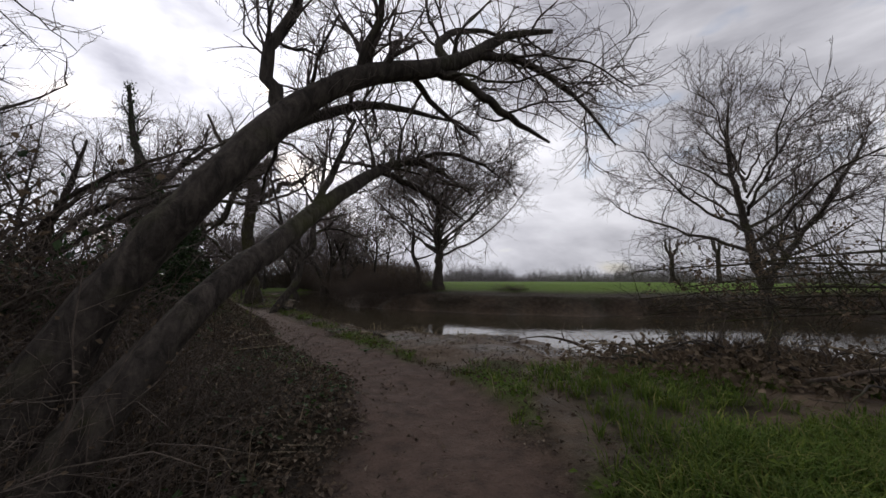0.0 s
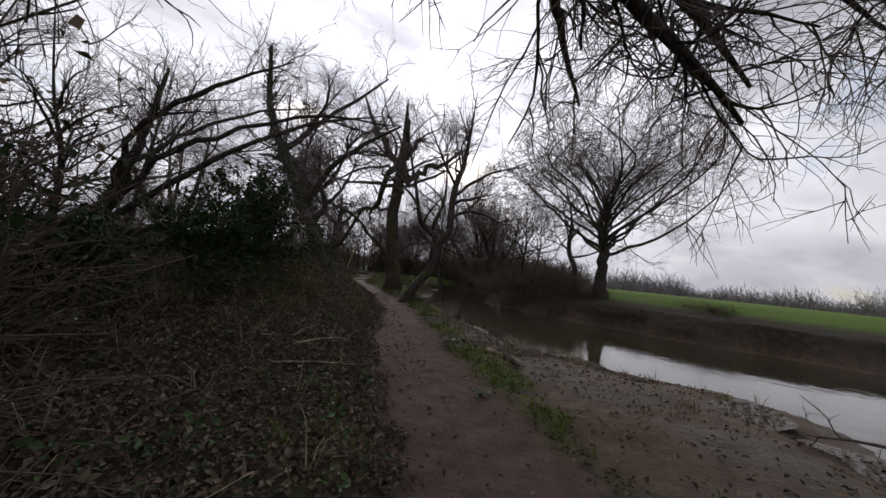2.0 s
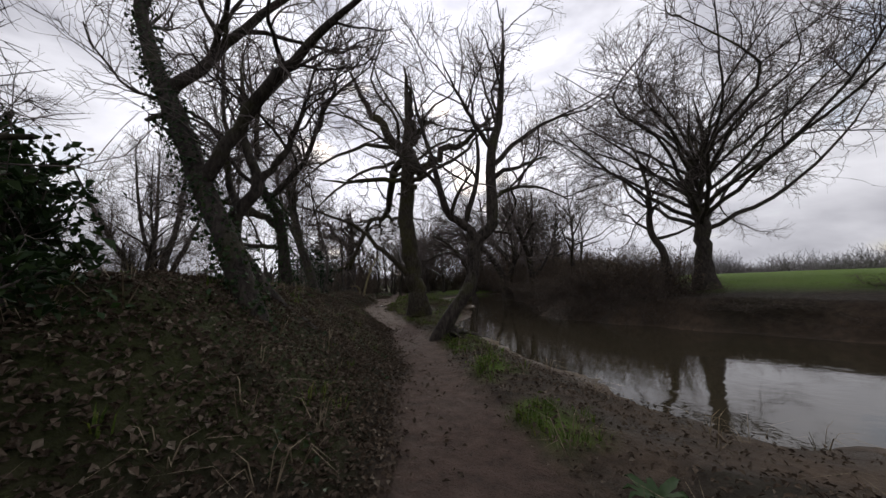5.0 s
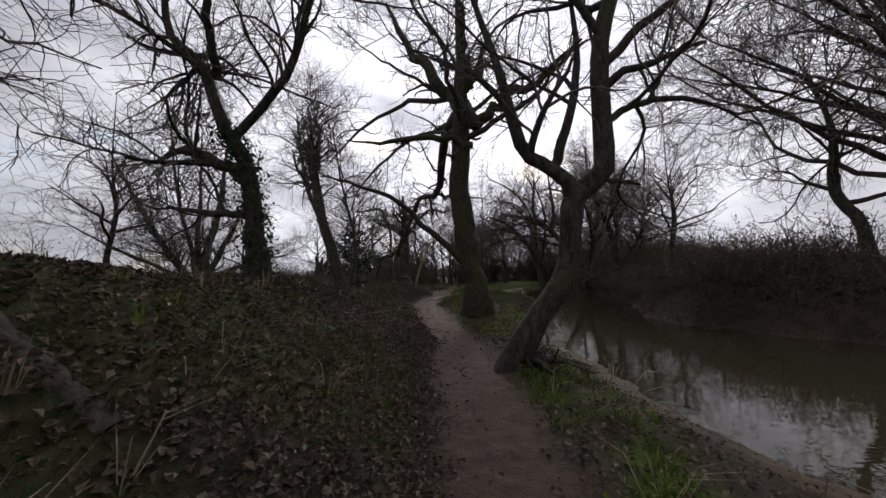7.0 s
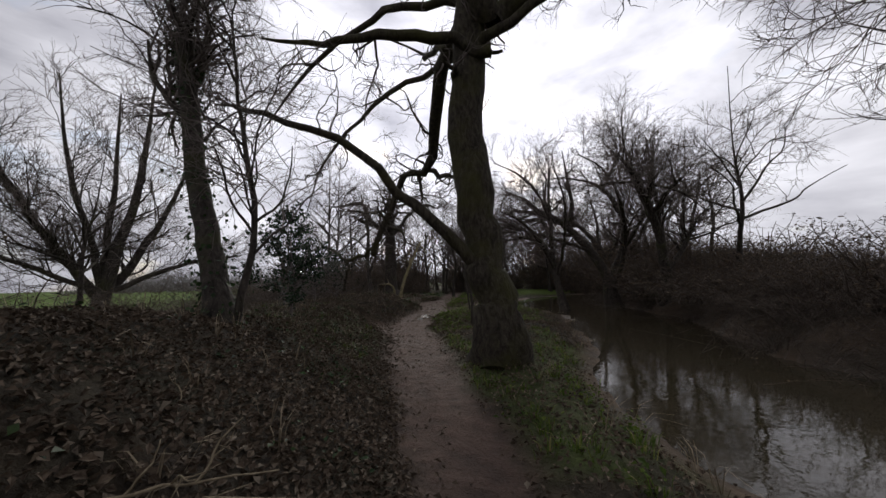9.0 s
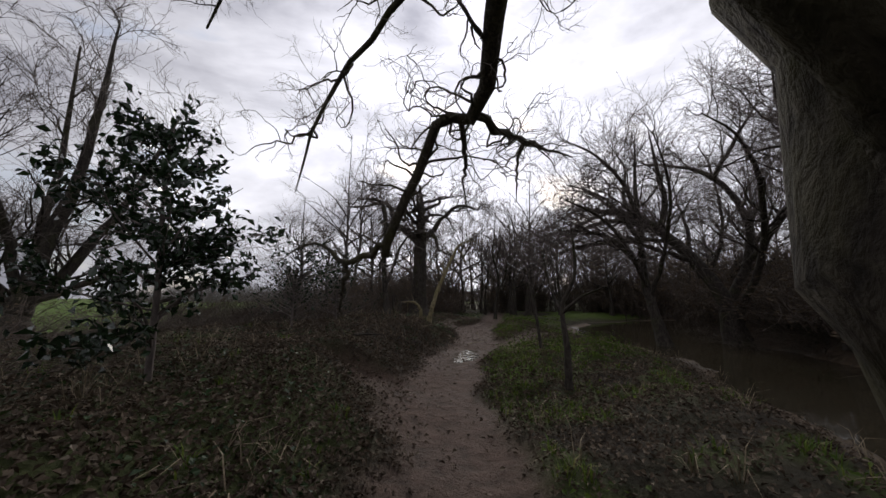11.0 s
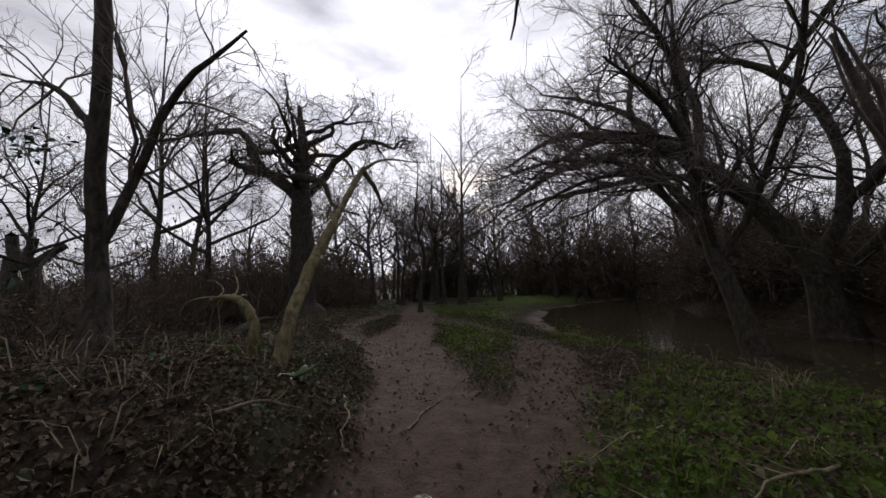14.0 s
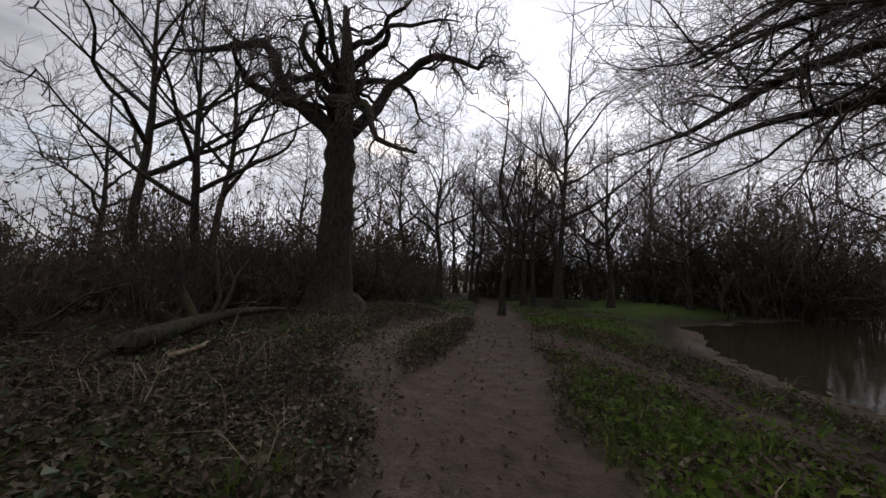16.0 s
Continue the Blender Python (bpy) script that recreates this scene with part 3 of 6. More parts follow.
make_tree("oak_tree", foot(-0.55, 25.7), [(0, 0, 0, 0.33), (0, 0.05, 1.5, 0.28), (0.05, 0, 2.8, 0.26), (-0.25, 0.1, 4.2, 0.15), (0.3, 0, 5.8, 0.08), (0.1, 0, 7.8, 0.015)],
          crown_limbs(2.3, 7.6, 8.0, 34, 0.155, 0.9, 4, rise=48), dense, "broad bare oak standing on the grassy far river bank", sides=14, flare=1.25, jitter=0.55)
make_tree("field_maple", foot(-1.75, 25.3), [(0, 0, 0, 0.17), (-0.15, 0, 1.6, 0.14), (-0.55, 0.1, 2.7, 0.12), (-0.5, 0, 4.2, 0.08), (-0.9, 0, 6, 0.03)],
          crown_limbs(2.2, 5, 2.4, 6, 0.12, 0.3, 9, (-0.5, 0)), oak_levels(0.5, 0.6), "slender leaning bare tree beside the broad oak", sides=10)
make_tree("ash_tree", foot(13.6, 16.8), [(0, 0, 0, 0.27), (0.05, 0, 1.8, 0.22), (-0.25, 0.1, 3.4, 0.19), (-0.9, 0, 6.0, 0.12), (-1.2, 0, 8.4, 0.08), (-1.0, 0, 10.5, 0.02)],
          [[(0, 0, 2.2, 0.18), (0.9, 0.2, 3.2, 0.15), (2.4, 0.3, 5.0, 0.11), (4.0, 0, 7.4, 0.06), (5, 0, 9.5, 0.02)]] + crown_limbs(3.4, 10, 6.4, 15, 0.14, 0.4, 21, (-0.5, 0)), fine,
          "tall bare tree with fine twigs standing in the field", sides=12, flare=1.25, jitter=0.8)


# low boughs reaching out from the hedge
make_tree("hawthorn_tree", foot(-7.4, 6.7), [(0, 0, 0, 0.13), (0.2, 0.1, 0.8, 0.11), (0.5, 0.2, 1.5, 0.09), (0.8, 0.3, 2.3, 0.06), (1.0, 0.4, 3.4, 0.02)],
          [[(0.3, 0.1, 0.9, 0.06), (1.0, 0.7, 1.7, 0.05), (1.7, 1.3, 2.5, 0.04), (2.3, 2.4, 3.3, 0.028), (2.7, 3.6, 3.9, 0.01)], [(0.4, 0.2, 1.2, 0.055), (1.2, 0.4, 2.0, 0.045), (1.9, 0.8, 2.5, 0.035), (2.9, 1.6, 3.0, 0.022), (3.8, 2.6, 3.2, 0.008)],
           [(0.5, 0.2, 1.5, 0.05), (1.3, 0.0, 2.3, 0.04), (2.1, 0.3, 2.9, 0.03), (3.0, 0.9, 3.5, 0.01)], [(0.2, 0.1, 0.7, 0.05), (1.0, 0.6, 1.0, 0.04), (1.9, 1.3, 1.25, 0.03), (2.9, 2.1, 1.35, 0.01)],
           [(0.6, 0.2, 1.8, 0.045), (0.5, 1.0, 2.6, 0.035), (0.9, 2.0, 3.4, 0.025), (1.2, 3.2, 4.0, 0.008)]],
          [dict(n=44, span=(0.2, 1.0), angle=(25, 65), length=1.2, rfac=0.4, npts=8, wig=0.2, up=0.02, rmin=0.009, sides=5),
           dict(n=300, span=(0.1, 1.0), angle=(25, 65), length=0.8, rfac=0.6, npts=6, wig=0.2, up=0.0, rmin=0.005, sides=4),
           dict(n=1200, span=(0.1, 1.0), angle=(25, 60), length=0.45, rfac=0.6, npts=4, wig=0.2, up=0.0, rmin=0.003, sides=3),
           dict(n=1800, span=(0.1, 1.0), angle=(25, 60), length=0.22, rfac=0.7, npts=3, wig=0.2, up=0.0, rmin=0.0022, sides=3)], "spreading hedge tree with long low twiggy boughs", sides=12, flare=1.25, jitter=0.8)


# two leaning trunks that arch over the path
def arching(name, at, trunk, limbs, label, twigs):
    return make_tree(name, at, trunk, limbs, twigs, label, bark=M_BARK, sides=16, flare=1.35, rough=0.09)


hang = [dict(n=64, span=(0.15, 1.0), angle=(30, 75), length=1.15, rfac=0.36, npts=9, wig=0.22, up=0.04, rmin=0.010, sides=5, lift=0.25),
        dict(n=420, span=(0.1, 1.0), angle=(25, 70), length=0.75, rfac=0.6, npts=7, wig=0.20, up=-0.02, rmin=0.006, sides=4),
        dict(n=1500, span=(0.1, 1.0), angle=(25, 60), length=0.42, rfac=0.6, npts=5, wig=0.2, up=-0.05, rmin=0.0032, sides=3),
        dict(n=2400, span=(0.1, 1.0), angle=(25, 60), length=0.22, rfac=0.7, npts=3, wig=0.2, up=-0.04, rmin=0.0022, sides=3)]


def rel_to(o, *pts):
    return [(x - o[0], y - o[1], z - o[2], r) for x, y, z, r in pts]


b0 = foot(-2.2, 2.45)
arching("hawthorn_tree", b0, rel_to(b0, (-2.2, 2.45, b0[2], 0.16), (-1.95, 2.65, 0.85, 0.135), (-1.68, 2.8, 1.4, 0.125), (-1.4, 2.92, 1.85, 0.12), (-1.2, 3.08, 2.22, 0.118), (-1.02, 3.35, 2.65, 0.112), (-0.75, 3.6, 3.0, 0.10), (-0.42, 3.85, 3.3, 0.105), (0.05, 4.1, 3.5, 0.095), (0.5, 4.3, 3.72, 0.08), (0.9, 4.5, 4.1, 0.05), (1.5, 4.7, 4.3, 0.025)),
        [rel_to(b0, (-1.15, 3.2, 2.4, 0.085), (-1.25, 3.8, 2.75, 0.08), (-1.2, 4.5, 3.2, 0.07), (-0.9, 5.1, 3.6, 0.055), (-0.4, 5.4, 3.72, 0.045), (0.35, 5.7, 3.66, 0.015)),
         rel_to(b0, (-1.0, 3.4, 2.7, 0.06), (-1.15, 3.4, 3.2, 0.05), (-1.0, 3.6, 3.9, 0.04), (-1.1, 3.7, 4.8, 0.015)),
         rel_to(b0, (0.1, 4.1, 3.5, 0.055), (0.5, 4.3, 3.45, 0.05), (0.95, 4.6, 3.25, 0.04), (1.5, 4.9, 3.05, 0.015)),
         rel_to(b0, (0.3, 4.2, 3.6, 0.05), (0.2, 4.4, 4.0, 0.045), (0.6, 4.8, 4.4, 0.03), (1.2, 5.2, 4.5, 0.012)),
         rel_to(b0, (0.6, 4.35, 3.8, 0.045), (1.2, 4.6, 3.85, 0.04), (1.9, 5.0, 3.6, 0.025), (2.5, 5.4, 3.2, 0.01))],
        "dark leaning tree trunk arching over the muddy path", hang)
b1 = foot(-1.75, 2.3)
arching("hawthorn_tree", b1, rel_to(b1, (-1.75, 2.3, b1[2], 0.11), (-1.4, 2.65, 0.9, 0.095), (-1.15, 3.0, 1.4, 0.09), (-1.03, 3.4, 1.68, 0.085), (-0.9, 3.85, 2.02, 0.08), (-0.75, 4.3, 2.32, 0.075), (-0.65, 4.85, 2.62, 0.07), (-0.5, 5.4, 2.92, 0.062), (-0.15, 5.95, 3.15, 0.055), (0.3, 6.6, 3.1, 0.03), (0.7, 7.2, 2.95, 0.015)),
        [rel_to(b1, (-0.6, 5.1, 2.8, 0.045), (-0.3, 5.5, 2.72, 0.04), (0.1, 6.0, 2.6, 0.03), (0.5, 6.5, 2.4, 0.012)),
         rel_to(b1, (-0.45, 5.5, 2.95, 0.045), (-0.55, 6.0, 3.2, 0.04), (-0.6, 6.7, 3.25, 0.03), (-0.5, 7.4, 3.0, 0.012)),
         rel_to(b1, (-0.9, 3.9, 2.1, 0.04), (-0.85, 4.4, 2.7, 0.03), (-0.8, 4.8, 3.3, 0.015)),
         rel_to(b1, (-0.25, 5.8, 3.1, 0.04), (0.1, 6.0, 3.3, 0.035), (0.7, 6.5, 3.35, 0.025), (1.3, 7.0, 3.15, 0.01))],
        "lower leaning trunk bowing across the muddy path", hang)

# ivy-clad leaning tree left of the path
def ivy_on(root, axis, r, count, size=0.07, label="glossy dark ivy leaves", spread_=0.12):
    P = catmull(axis, 40)
    k = rng.integers(0, 40, count)
    a = rng.random(count) * 2 * np.pi
    out = np.stack([np.cos(a), np.sin(a), rng.normal(0, 0.3, count)], 1)
    rr = P[k, 3] * r + np.abs(rng.normal(0, spread_, count))
    pts = P[k, :3] + out * rr[:, None] + rng.normal(0, 0.05, (count, 3))
    v, t = leaf_cloud(pts, out + rng.normal(0, 0.5, (count, 3)) + np.array([0, 0, 0.4]), size, aspect=0.85)
    part_mesh("ivy", mesh_of("ivy", v, None, t, False), M_IVY, root, label)


wild = [dict(n=60, span=(0.2, 1.0), angle=(25, 70), length=1.9, rfac=0.5, npts=8, wig=0.22, up=0.03, rmin=0.016, sides=5),
        dict(n=420, span=(0.1, 1.0), angle=(25, 65), length=1.1, rfac=0.6, npts=7, wig=0.22, up=0.01, rmin=0.008, sides=4),
        dict(n=1900, span=(0.1, 1.0), angle=(25, 60), length=0.65, rfac=0.6, npts=5, wig=0.22, up=0.0, rmin=0.005, sides=3),
        dict(n=1800, span=(0.1, 1.0), angle=(25, 60), length=0.35, rfac=0.7, npts=4, wig=0.2, up=0.0, rmin=0.003, sides=3)]
airy = [dict(lv, n=int(lv["n"] * 0.28)) for lv in wild]
ax = [(0, 0, 0, 0.15), (-0.45, 0.0, 0.9, 0.13), (-1.25, 0.0, 2.1, 0.12), (-2.0, 0.0, 3.3, 0.115), (-2.7, 0.0, 4.6, 0.09), (-3.1, 0.1, 6.4, 0.04)]
tr_ = make_tree("ivy_clad_tree", foot(-6.2, 10.9, 0.3), ax, [[(-1.1, 0, 1.9, 0.09), (-0.6, 0.3, 2.9, 0.07), (0.3, 0.5, 3.6, 0.05), (1.2, 0.6, 4.0, 0.02)], [(-2.0, 0.0, 3.3, 0.09), (-1.5, 0.6, 4.2, 0.07), (-0.6, 1.2, 5.2, 0.04), (0, 1.5, 5.8, 0.02)],
                [(-1.6, 0.0, 2.7, 0.08), (-2.4, 0.3, 3.2, 0.06), (-3.4, 0.4, 3.4, 0.03)]], airy, "leaning tree thickly clad in dark ivy", flare=1.2)
ivy_on(tr_, ax, 1.05, 3400, 0.05, spread_=0.045)
make_tree("bent_elder_tree", foot(-6.75, 11.95, 0.25), [(0, 0, 0, 0.12), (-0.3, -0.3, 0.55, 0.105), (-0.55, -0.6, 1.2, 0.095), (-0.5, -0.65, 1.6, 0.085), (-0.3, -0.5, 2.0, 0.075), (-0.65, -0.45, 2.7, 0.05), (-0.8, -0.4, 3.7, 0.02)],
          [[(-0.5, -0.6, 1.7, 0.06), (-0.9, -0.5, 2.2, 0.045), (-1.3, -0.3, 3.0, 0.02)], [(-0.3, -0.5, 2.0, 0.05), (0.0, -0.3, 2.5, 0.04), (0.3, -0.2, 3.2, 0.02)]], airy, "crooked bent trunk leaning over the bank")
ax2 = [(0, 0, 0, 0.14), (-0.03, -0.02, 0.9, 0.125), (-0.13, -0.1, 1.9, 0.115), (-0.4, -0.3, 2.5, 0.09), (-0.68, -0.5, 3.4, 0.07), (-1.1, -0.8, 4.1, 0.055), (-1.2, -0.8, 6.0, 0.02)]
tr_ = make_tree("ivy_clad_tree", foot(-9.92, 14.25, 0.25), ax2, [[(-0.2, -0.1, 1.7, 0.09), (-0.8, -0.3, 2.1, 0.08), (-1.6, -0.4, 2.4, 0.06), (-2.6, -0.6, 2.3, 0.02)], [(-0.4, -0.2, 2.3, 0.07), (0.3, 0.3, 3.3, 0.06), (0.8, 0.5, 4.6, 0.04), (1.9, 0.8, 5.4, 0.015)],
                [(-0.1, 0, 1.2, 0.06), (-0.9, -0.3, 1.3, 0.05), (-2.0, -0.5, 1.5, 0.02)], [(-0.7, -0.3, 3.3, 0.07), (-0.2, -0.6, 4.2, 0.05), (0.3, -0.6, 5.2, 0.02)]], wild, "ivy-wrapped tree on the bramble bank")
ivy_on(tr_, ax2[:4], 1.05, 2000, 0.05, spread_=0.05)
ax3 = [(0, 0, 0, 0.17), (-0.35, 0, 0.9, 0.16), (-1.0, 0, 2.4, 0.14), (-1.4, 0, 3.8, 0.13), (-1.75, 0, 4.8, 0.12)]
tr_ = make_tree("broken_tree", foot(-12.9, 18.1, 0.25), ax3, [[(-1.0, 0, 2.3, 0.08), (-1.9, 0.2, 3.3, 0.07), (-2.5, 0.3, 4.6, 0.05), (-2.7, 0.3, 6.0, 0.02)], [(0.1, 0.1, 0.3, 0.05), (0.1, 0.3, 1.6, 0.04), (-0.6, 0.4, 3.4, 0.03), (-1.1, 0.5, 5.2, 0.012)],
                [(-1.7, 0, 4.5, 0.05), (-1.5, 0.1, 5.2, 0.035), (-1.2, 0.1, 6, 0.015)]], wild, "broken-topped leaning trunk with straggling ivy")
ivy_on(tr_, ax3, 1.05, 900, 0.06, spread_=0.07)

# forked riverside tree: a leaning foot, then a wide Y
FA = foot(-7.12, 16.5, 0.45)
make_tree("forked_alder_tree", FA, rel_to(FA, (-7.24, 16.36, FA[2], 0.19), (-7.12, 16.43, 0.05, 0.185), (-6.95, 16.5, 0.45, 0.165), (-6.68, 16.68, 0.92, 0.155), (-6.46, 16.83, 1.35, 0.15), (-6.39, 16.88, 1.8, 0.15), (-6.33, 16.92, 2.35, 0.165), (-6.12, 17.07, 2.58, 0.15), (-5.97, 17.17, 2.85, 0.145), (-5.97, 17.2, 3.7, 0.14), (-5.9, 17.25, 4.75, 0.12), (-5.72, 17.38, 5.5, 0.10), (-5.6, 17.5, 7.0, 0.05), (-5.5, 17.5, 8.6, 0.012)),
          [rel_to(FA, (-6.36, 16.9, 2.38, 0.125), (-6.54, 16.76, 2.76, 0.105), (-6.86, 16.52, 3.04, 0.095), (-6.99, 16.42, 3.5, 0.085), (-7.1, 16.35, 4.3, 0.065), (-7.5, 16.3, 5.6, 0.04), (-7.8, 16.3, 7.0, 0.012)),
           rel_to(FA, (-6.56, 16.75, 2.78, 0.075), (-6.42, 16.86, 3.2, 0.07), (-6.28, 16.97, 3.8, 0.06), (-6.2, 17.02, 4.6, 0.045), (-6.3, 16.9, 6.2, 0.015)),
           rel_to(FA, (-5.97, 17.18, 3.3, 0.06), (-5.8, 17.32, 3.55, 0.055), (-5.4, 17.63, 3.75, 0.045), (-4.9, 18.0, 3.75, 0.035), (-4.4, 18.35, 3.5, 0.012)),
           rel_to(FA, (-5.42, 17.62, 3.74, 0.035), (-5.25, 17.75, 4.1, 0.03), (-5.05, 17.9, 4.5, 0.012)),
           rel_to(FA, (-6.0, 17.15, 2.62, 0.035), (-5.8, 17.3, 2.58, 0.03), (-5.58, 17.48, 2.54, 0.024)),
           rel_to(FA, (-5.95, 17.2, 4.2, 0.07), (-5.4, 17.6, 4.9, 0.06), (-4.6, 18.1, 5.5, 0.04), (-3.6, 18.6, 5.8, 0.012)),
           rel_to(FA, (-5.9, 17.25, 4.7, 0.065), (-6.3, 16.7, 5.6, 0.045), (-6.6, 16.0, 6.6, 0.014)),
           rel_to(FA, (-7.02, 16.4, 3.7, 0.05), (-7.5, 16.2, 4.3, 0.04), (-8.2, 16.1, 4.8, 0.012))],
          oak_levels(1.1, 0.8), "forked tree leaning out from the muddy river edge", sides=20, flare=1.5, rough=0.07)

# straight oak by the path with drooping limbs
def gnarl(start, az, el, L, r, seed, turns=9):
    g = np.random.default_rng(seed)
    p, d, out = np.array(start, float), np.array([math.cos(az) * math.cos(el), math.sin(az) * math.cos(el), math.sin(el)]), []
    for k in range(turns):
        t = k / (turns - 1)
        out.append((*p, r * (1 - 0.85 * t)))
        d = d + g.normal(0, 0.55, 3) * np.array([1, 1, 0.9]) + np.array([0, 0, 0.05])
        d /= np.linalg.norm(d)
        p = p + d * L / (turns - 1)
    return out


OA = (-11.05, 21.5)
oz = ground_z(*OA) - 0.32
def rel(*pts):
    return [(x - OA[0], y - OA[1], z - oz, r) for x, y, z, r in pts]
oak_limbs = [rel((-10.9, 21.5, 6.1, 0.25), (-11.6, 21.2, 7.2, 0.2), (-12.4, 20.8, 8.6, 0.15), (-13.2, 20.2, 10.5, 0.05)),
             rel((-10.8, 21.6, 6.0, 0.2), (-10.0, 22.2, 6.9, 0.16), (-9.2, 22.8, 7.4, 0.12), (-7.8, 23.4, 8.6, 0.04)),
             rel((-10.9, 21.6, 6.3, 0.24), (-12.0, 22.8, 7.4, 0.22), (-14.0, 24.6, 7.0, 0.2), (-15.2, 25.6, 6.0, 0.18), (-15.9, 26.08, 5.3, 0.15), (-16.35, 25.9, 5.3, 0.12), (-16.75, 25.68, 5.1, 0.115), (-17.03, 25.7, 4.35, 0.115), (-17.4, 25.57, 3.88, 0.11), (-17.7, 25.5, 3.3, 0.11), (-17.9, 25.55, 2.67, 0.115), (-18.03, 25.5, 2.35, 0.09)),
             rel((-17.95, 25.5, 2.6, 0.08), (-18.5, 25.35, 2.42, 0.075), (-19.15, 25.15, 2.25, 0.068), (-19.8, 25.05, 2.7, 0.045), (-20.8, 24.95, 2.8, 0.03), (-21.8, 24.85, 2.45, 0.012)),
             rel((-19.1, 25.15, 2.25, 0.065), (-19.05, 25.15, 2.0, 0.06), (-19.25, 25.2, 1.55, 0.045), (-19.4, 25.25, 1.1, 0.02)),
             rel((-15.95, 26.1, 5.3, 0.11), (-16.1, 26.9, 5.3, 0.095), (-16.2, 27.8, 5.5, 0.085), (-16.26, 28.96, 5.72, 0.07), (-16.0, 30.0, 5.75, 0.045), (-15.7, 30.9, 5.7, 0.02)),
             rel((-16.3, 28.9, 5.7, 0.055), (-17.0, 29.8, 5.6, 0.045), (-17.6, 30.8, 5.3, 0.035), (-18.05, 31.5, 4.8, 0.012)),
             rel((-16.1, 25.95, 5.3, 0.07), (-16.5, 26.5, 4.9, 0.06), (-16.8, 26.9, 4.5, 0.045), (-17.2, 27.3, 4.4, 0.03), (-17.3, 27.6, 3.8, 0.01)),
             rel((-14.2, 24.8, 8.0, 0.1), (-16.6, 24.8, 7.7, 0.08), (-18.9, 24.8, 6.8, 0.06), (-20.4, 24.9, 5.9, 0.045), (-21.4, 25.0, 4.4, 0.015)),
             rel((-12.0, 22.7, 7.6, 0.11), (-14.2, 22.2, 8.0, 0.09), (-16.6, 22.0, 7.6, 0.06), (-19, 21.9, 6.4, 0.02)),
             rel((-11.15, 21.35, 1.6, 0.11), (-11.9, 20.6, 2.7, 0.09), (-12.8, 19.9, 3.7, 0.07), (-13.8, 19.2, 4.3, 0.05), (-14.8, 18.7, 4.6, 0.02)),
             rel((-10.8, 21.5, 5.4, 0.12), (-11.9, 20.6, 5.7, 0.1), (-13.0, 19.8, 5.5, 0.06), (-14.0, 19.1, 5.7, 0.02)),
             rel((-10.8, 21.5, 7.2, 0.13), (-10.2, 20.4, 8.4, 0.1), (-9.8, 19.2, 9.2, 0.03)),
             rel((-10.9, 21.6, 7.5, 0.12), (-11.2, 23.4, 9, 0.09), (-11.4, 25.6, 9.6, 0.03))]
hung = [(-15.2, 25.6, 6.0), (-16.35, 25.9, 5.3), (-17.03, 25.7, 4.35), (-16.2, 27.8, 5.5), (-16.26, 28.96, 5.72), (-15.95, 26.1, 5.3), (-18.9, 24.8, 6.8), (-20.4, 24.9, 5.9), (-16.6, 22.0, 7.6), (-16.6, 24.8, 7.7), (-14.2, 24.8, 8.0)]
for n_h, (x_, y_, z_) in enumerate(hung):
    for k_ in range(3):
        oak_limbs.append(gnarl((x_ - OA[0], y_ - OA[1], z_ - oz), n_h * 1.7 + k_ * 2.2, (-0.5, 0.1, -0.9)[k_] * (0.4 if z_ < 5 else 1.0), 1.5 + 0.35 * k_ + 0.1 * (n_h % 4), 0.034, 500 + n_h * 3 + k_, 10))
make_tree("oak_tree", (OA[0], OA[1], oz), [(0.14, 0.1, 0, 0.40), (0.11, 0.08, 1.0, 0.35), (0.0, 0.06, 1.9, 0.335), (-0.22, 0.04, 3.0, 0.33), (-0.32, 0.03, 4.4, 0.32), (-0.15, 0.05, 6.2, 0.28), (-0.15, 0.1, 8.2, 0.2), (-0.2, 0.1, 10.8, 0.05)],
          oak_limbs + [[(x - 0.1, y, z, r) for x, y, z, r in l] for l in crown_limbs(5.8, 10, 5.4, 9, 0.17, 0.6, 77)], [dict(n=210, span=(0.2, 1.0), angle=(35, 85), length=1.6, rfac=0.27, npts=11, wig=0.36, up=0.03, rmin=0.014, sides=6, lift=0.25),
                      dict(n=800, span=(0.15, 1.0), angle=(30, 75), length=0.95, rfac=0.6, npts=8, wig=0.36, up=0.0, rmin=0.008, sides=4),
                      dict(n=1500, span=(0.1, 1.0), angle=(30, 65), length=0.6, rfac=0.6, npts=6, wig=0.3, up=-0.02, rmin=0.004, sides=3),
                      dict(n=2800, span=(0.1, 1.0), angle=(25, 60), length=0.3, rfac=0.7, npts=4, wig=0.25, up=0.0, rmin=0.0028, sides=3)],
          "tall oak with mossy bark close beside the path", bark=M_MOSSY, sides=28, flare=1.5, rough=0.05, jitter=0.6)

# gnarled old oak further along
gz = [[(0, 0, 5.2, 0.27), (-0.8, -0.6, 6.2, 0.23), (-1.4, -1.1, 7.1, 0.2), (-1.7, -1.35, 8.1, 0.17), (-2.4, -1.9, 8.2, 0.13), (-3.2, -2.5, 8.0, 0.1), (-4.2, -3.2, 8.1, 0.03)],
      [(0, 0, 5.2, 0.27), (0.7, 0.55, 6.1, 0.22), (1.25, 1.0, 7.1, 0.18), (1.8, 1.4, 7.8, 0.15), (2.3, 1.8, 8.0, 0.12), (2.8, 2.2, 7.9, 0.10), (3.2, 2.5, 7.6, 0.07), (3.4, 2.65, 8.1, 0.05), (3.9, 3.0, 8.0, 0.02)]]
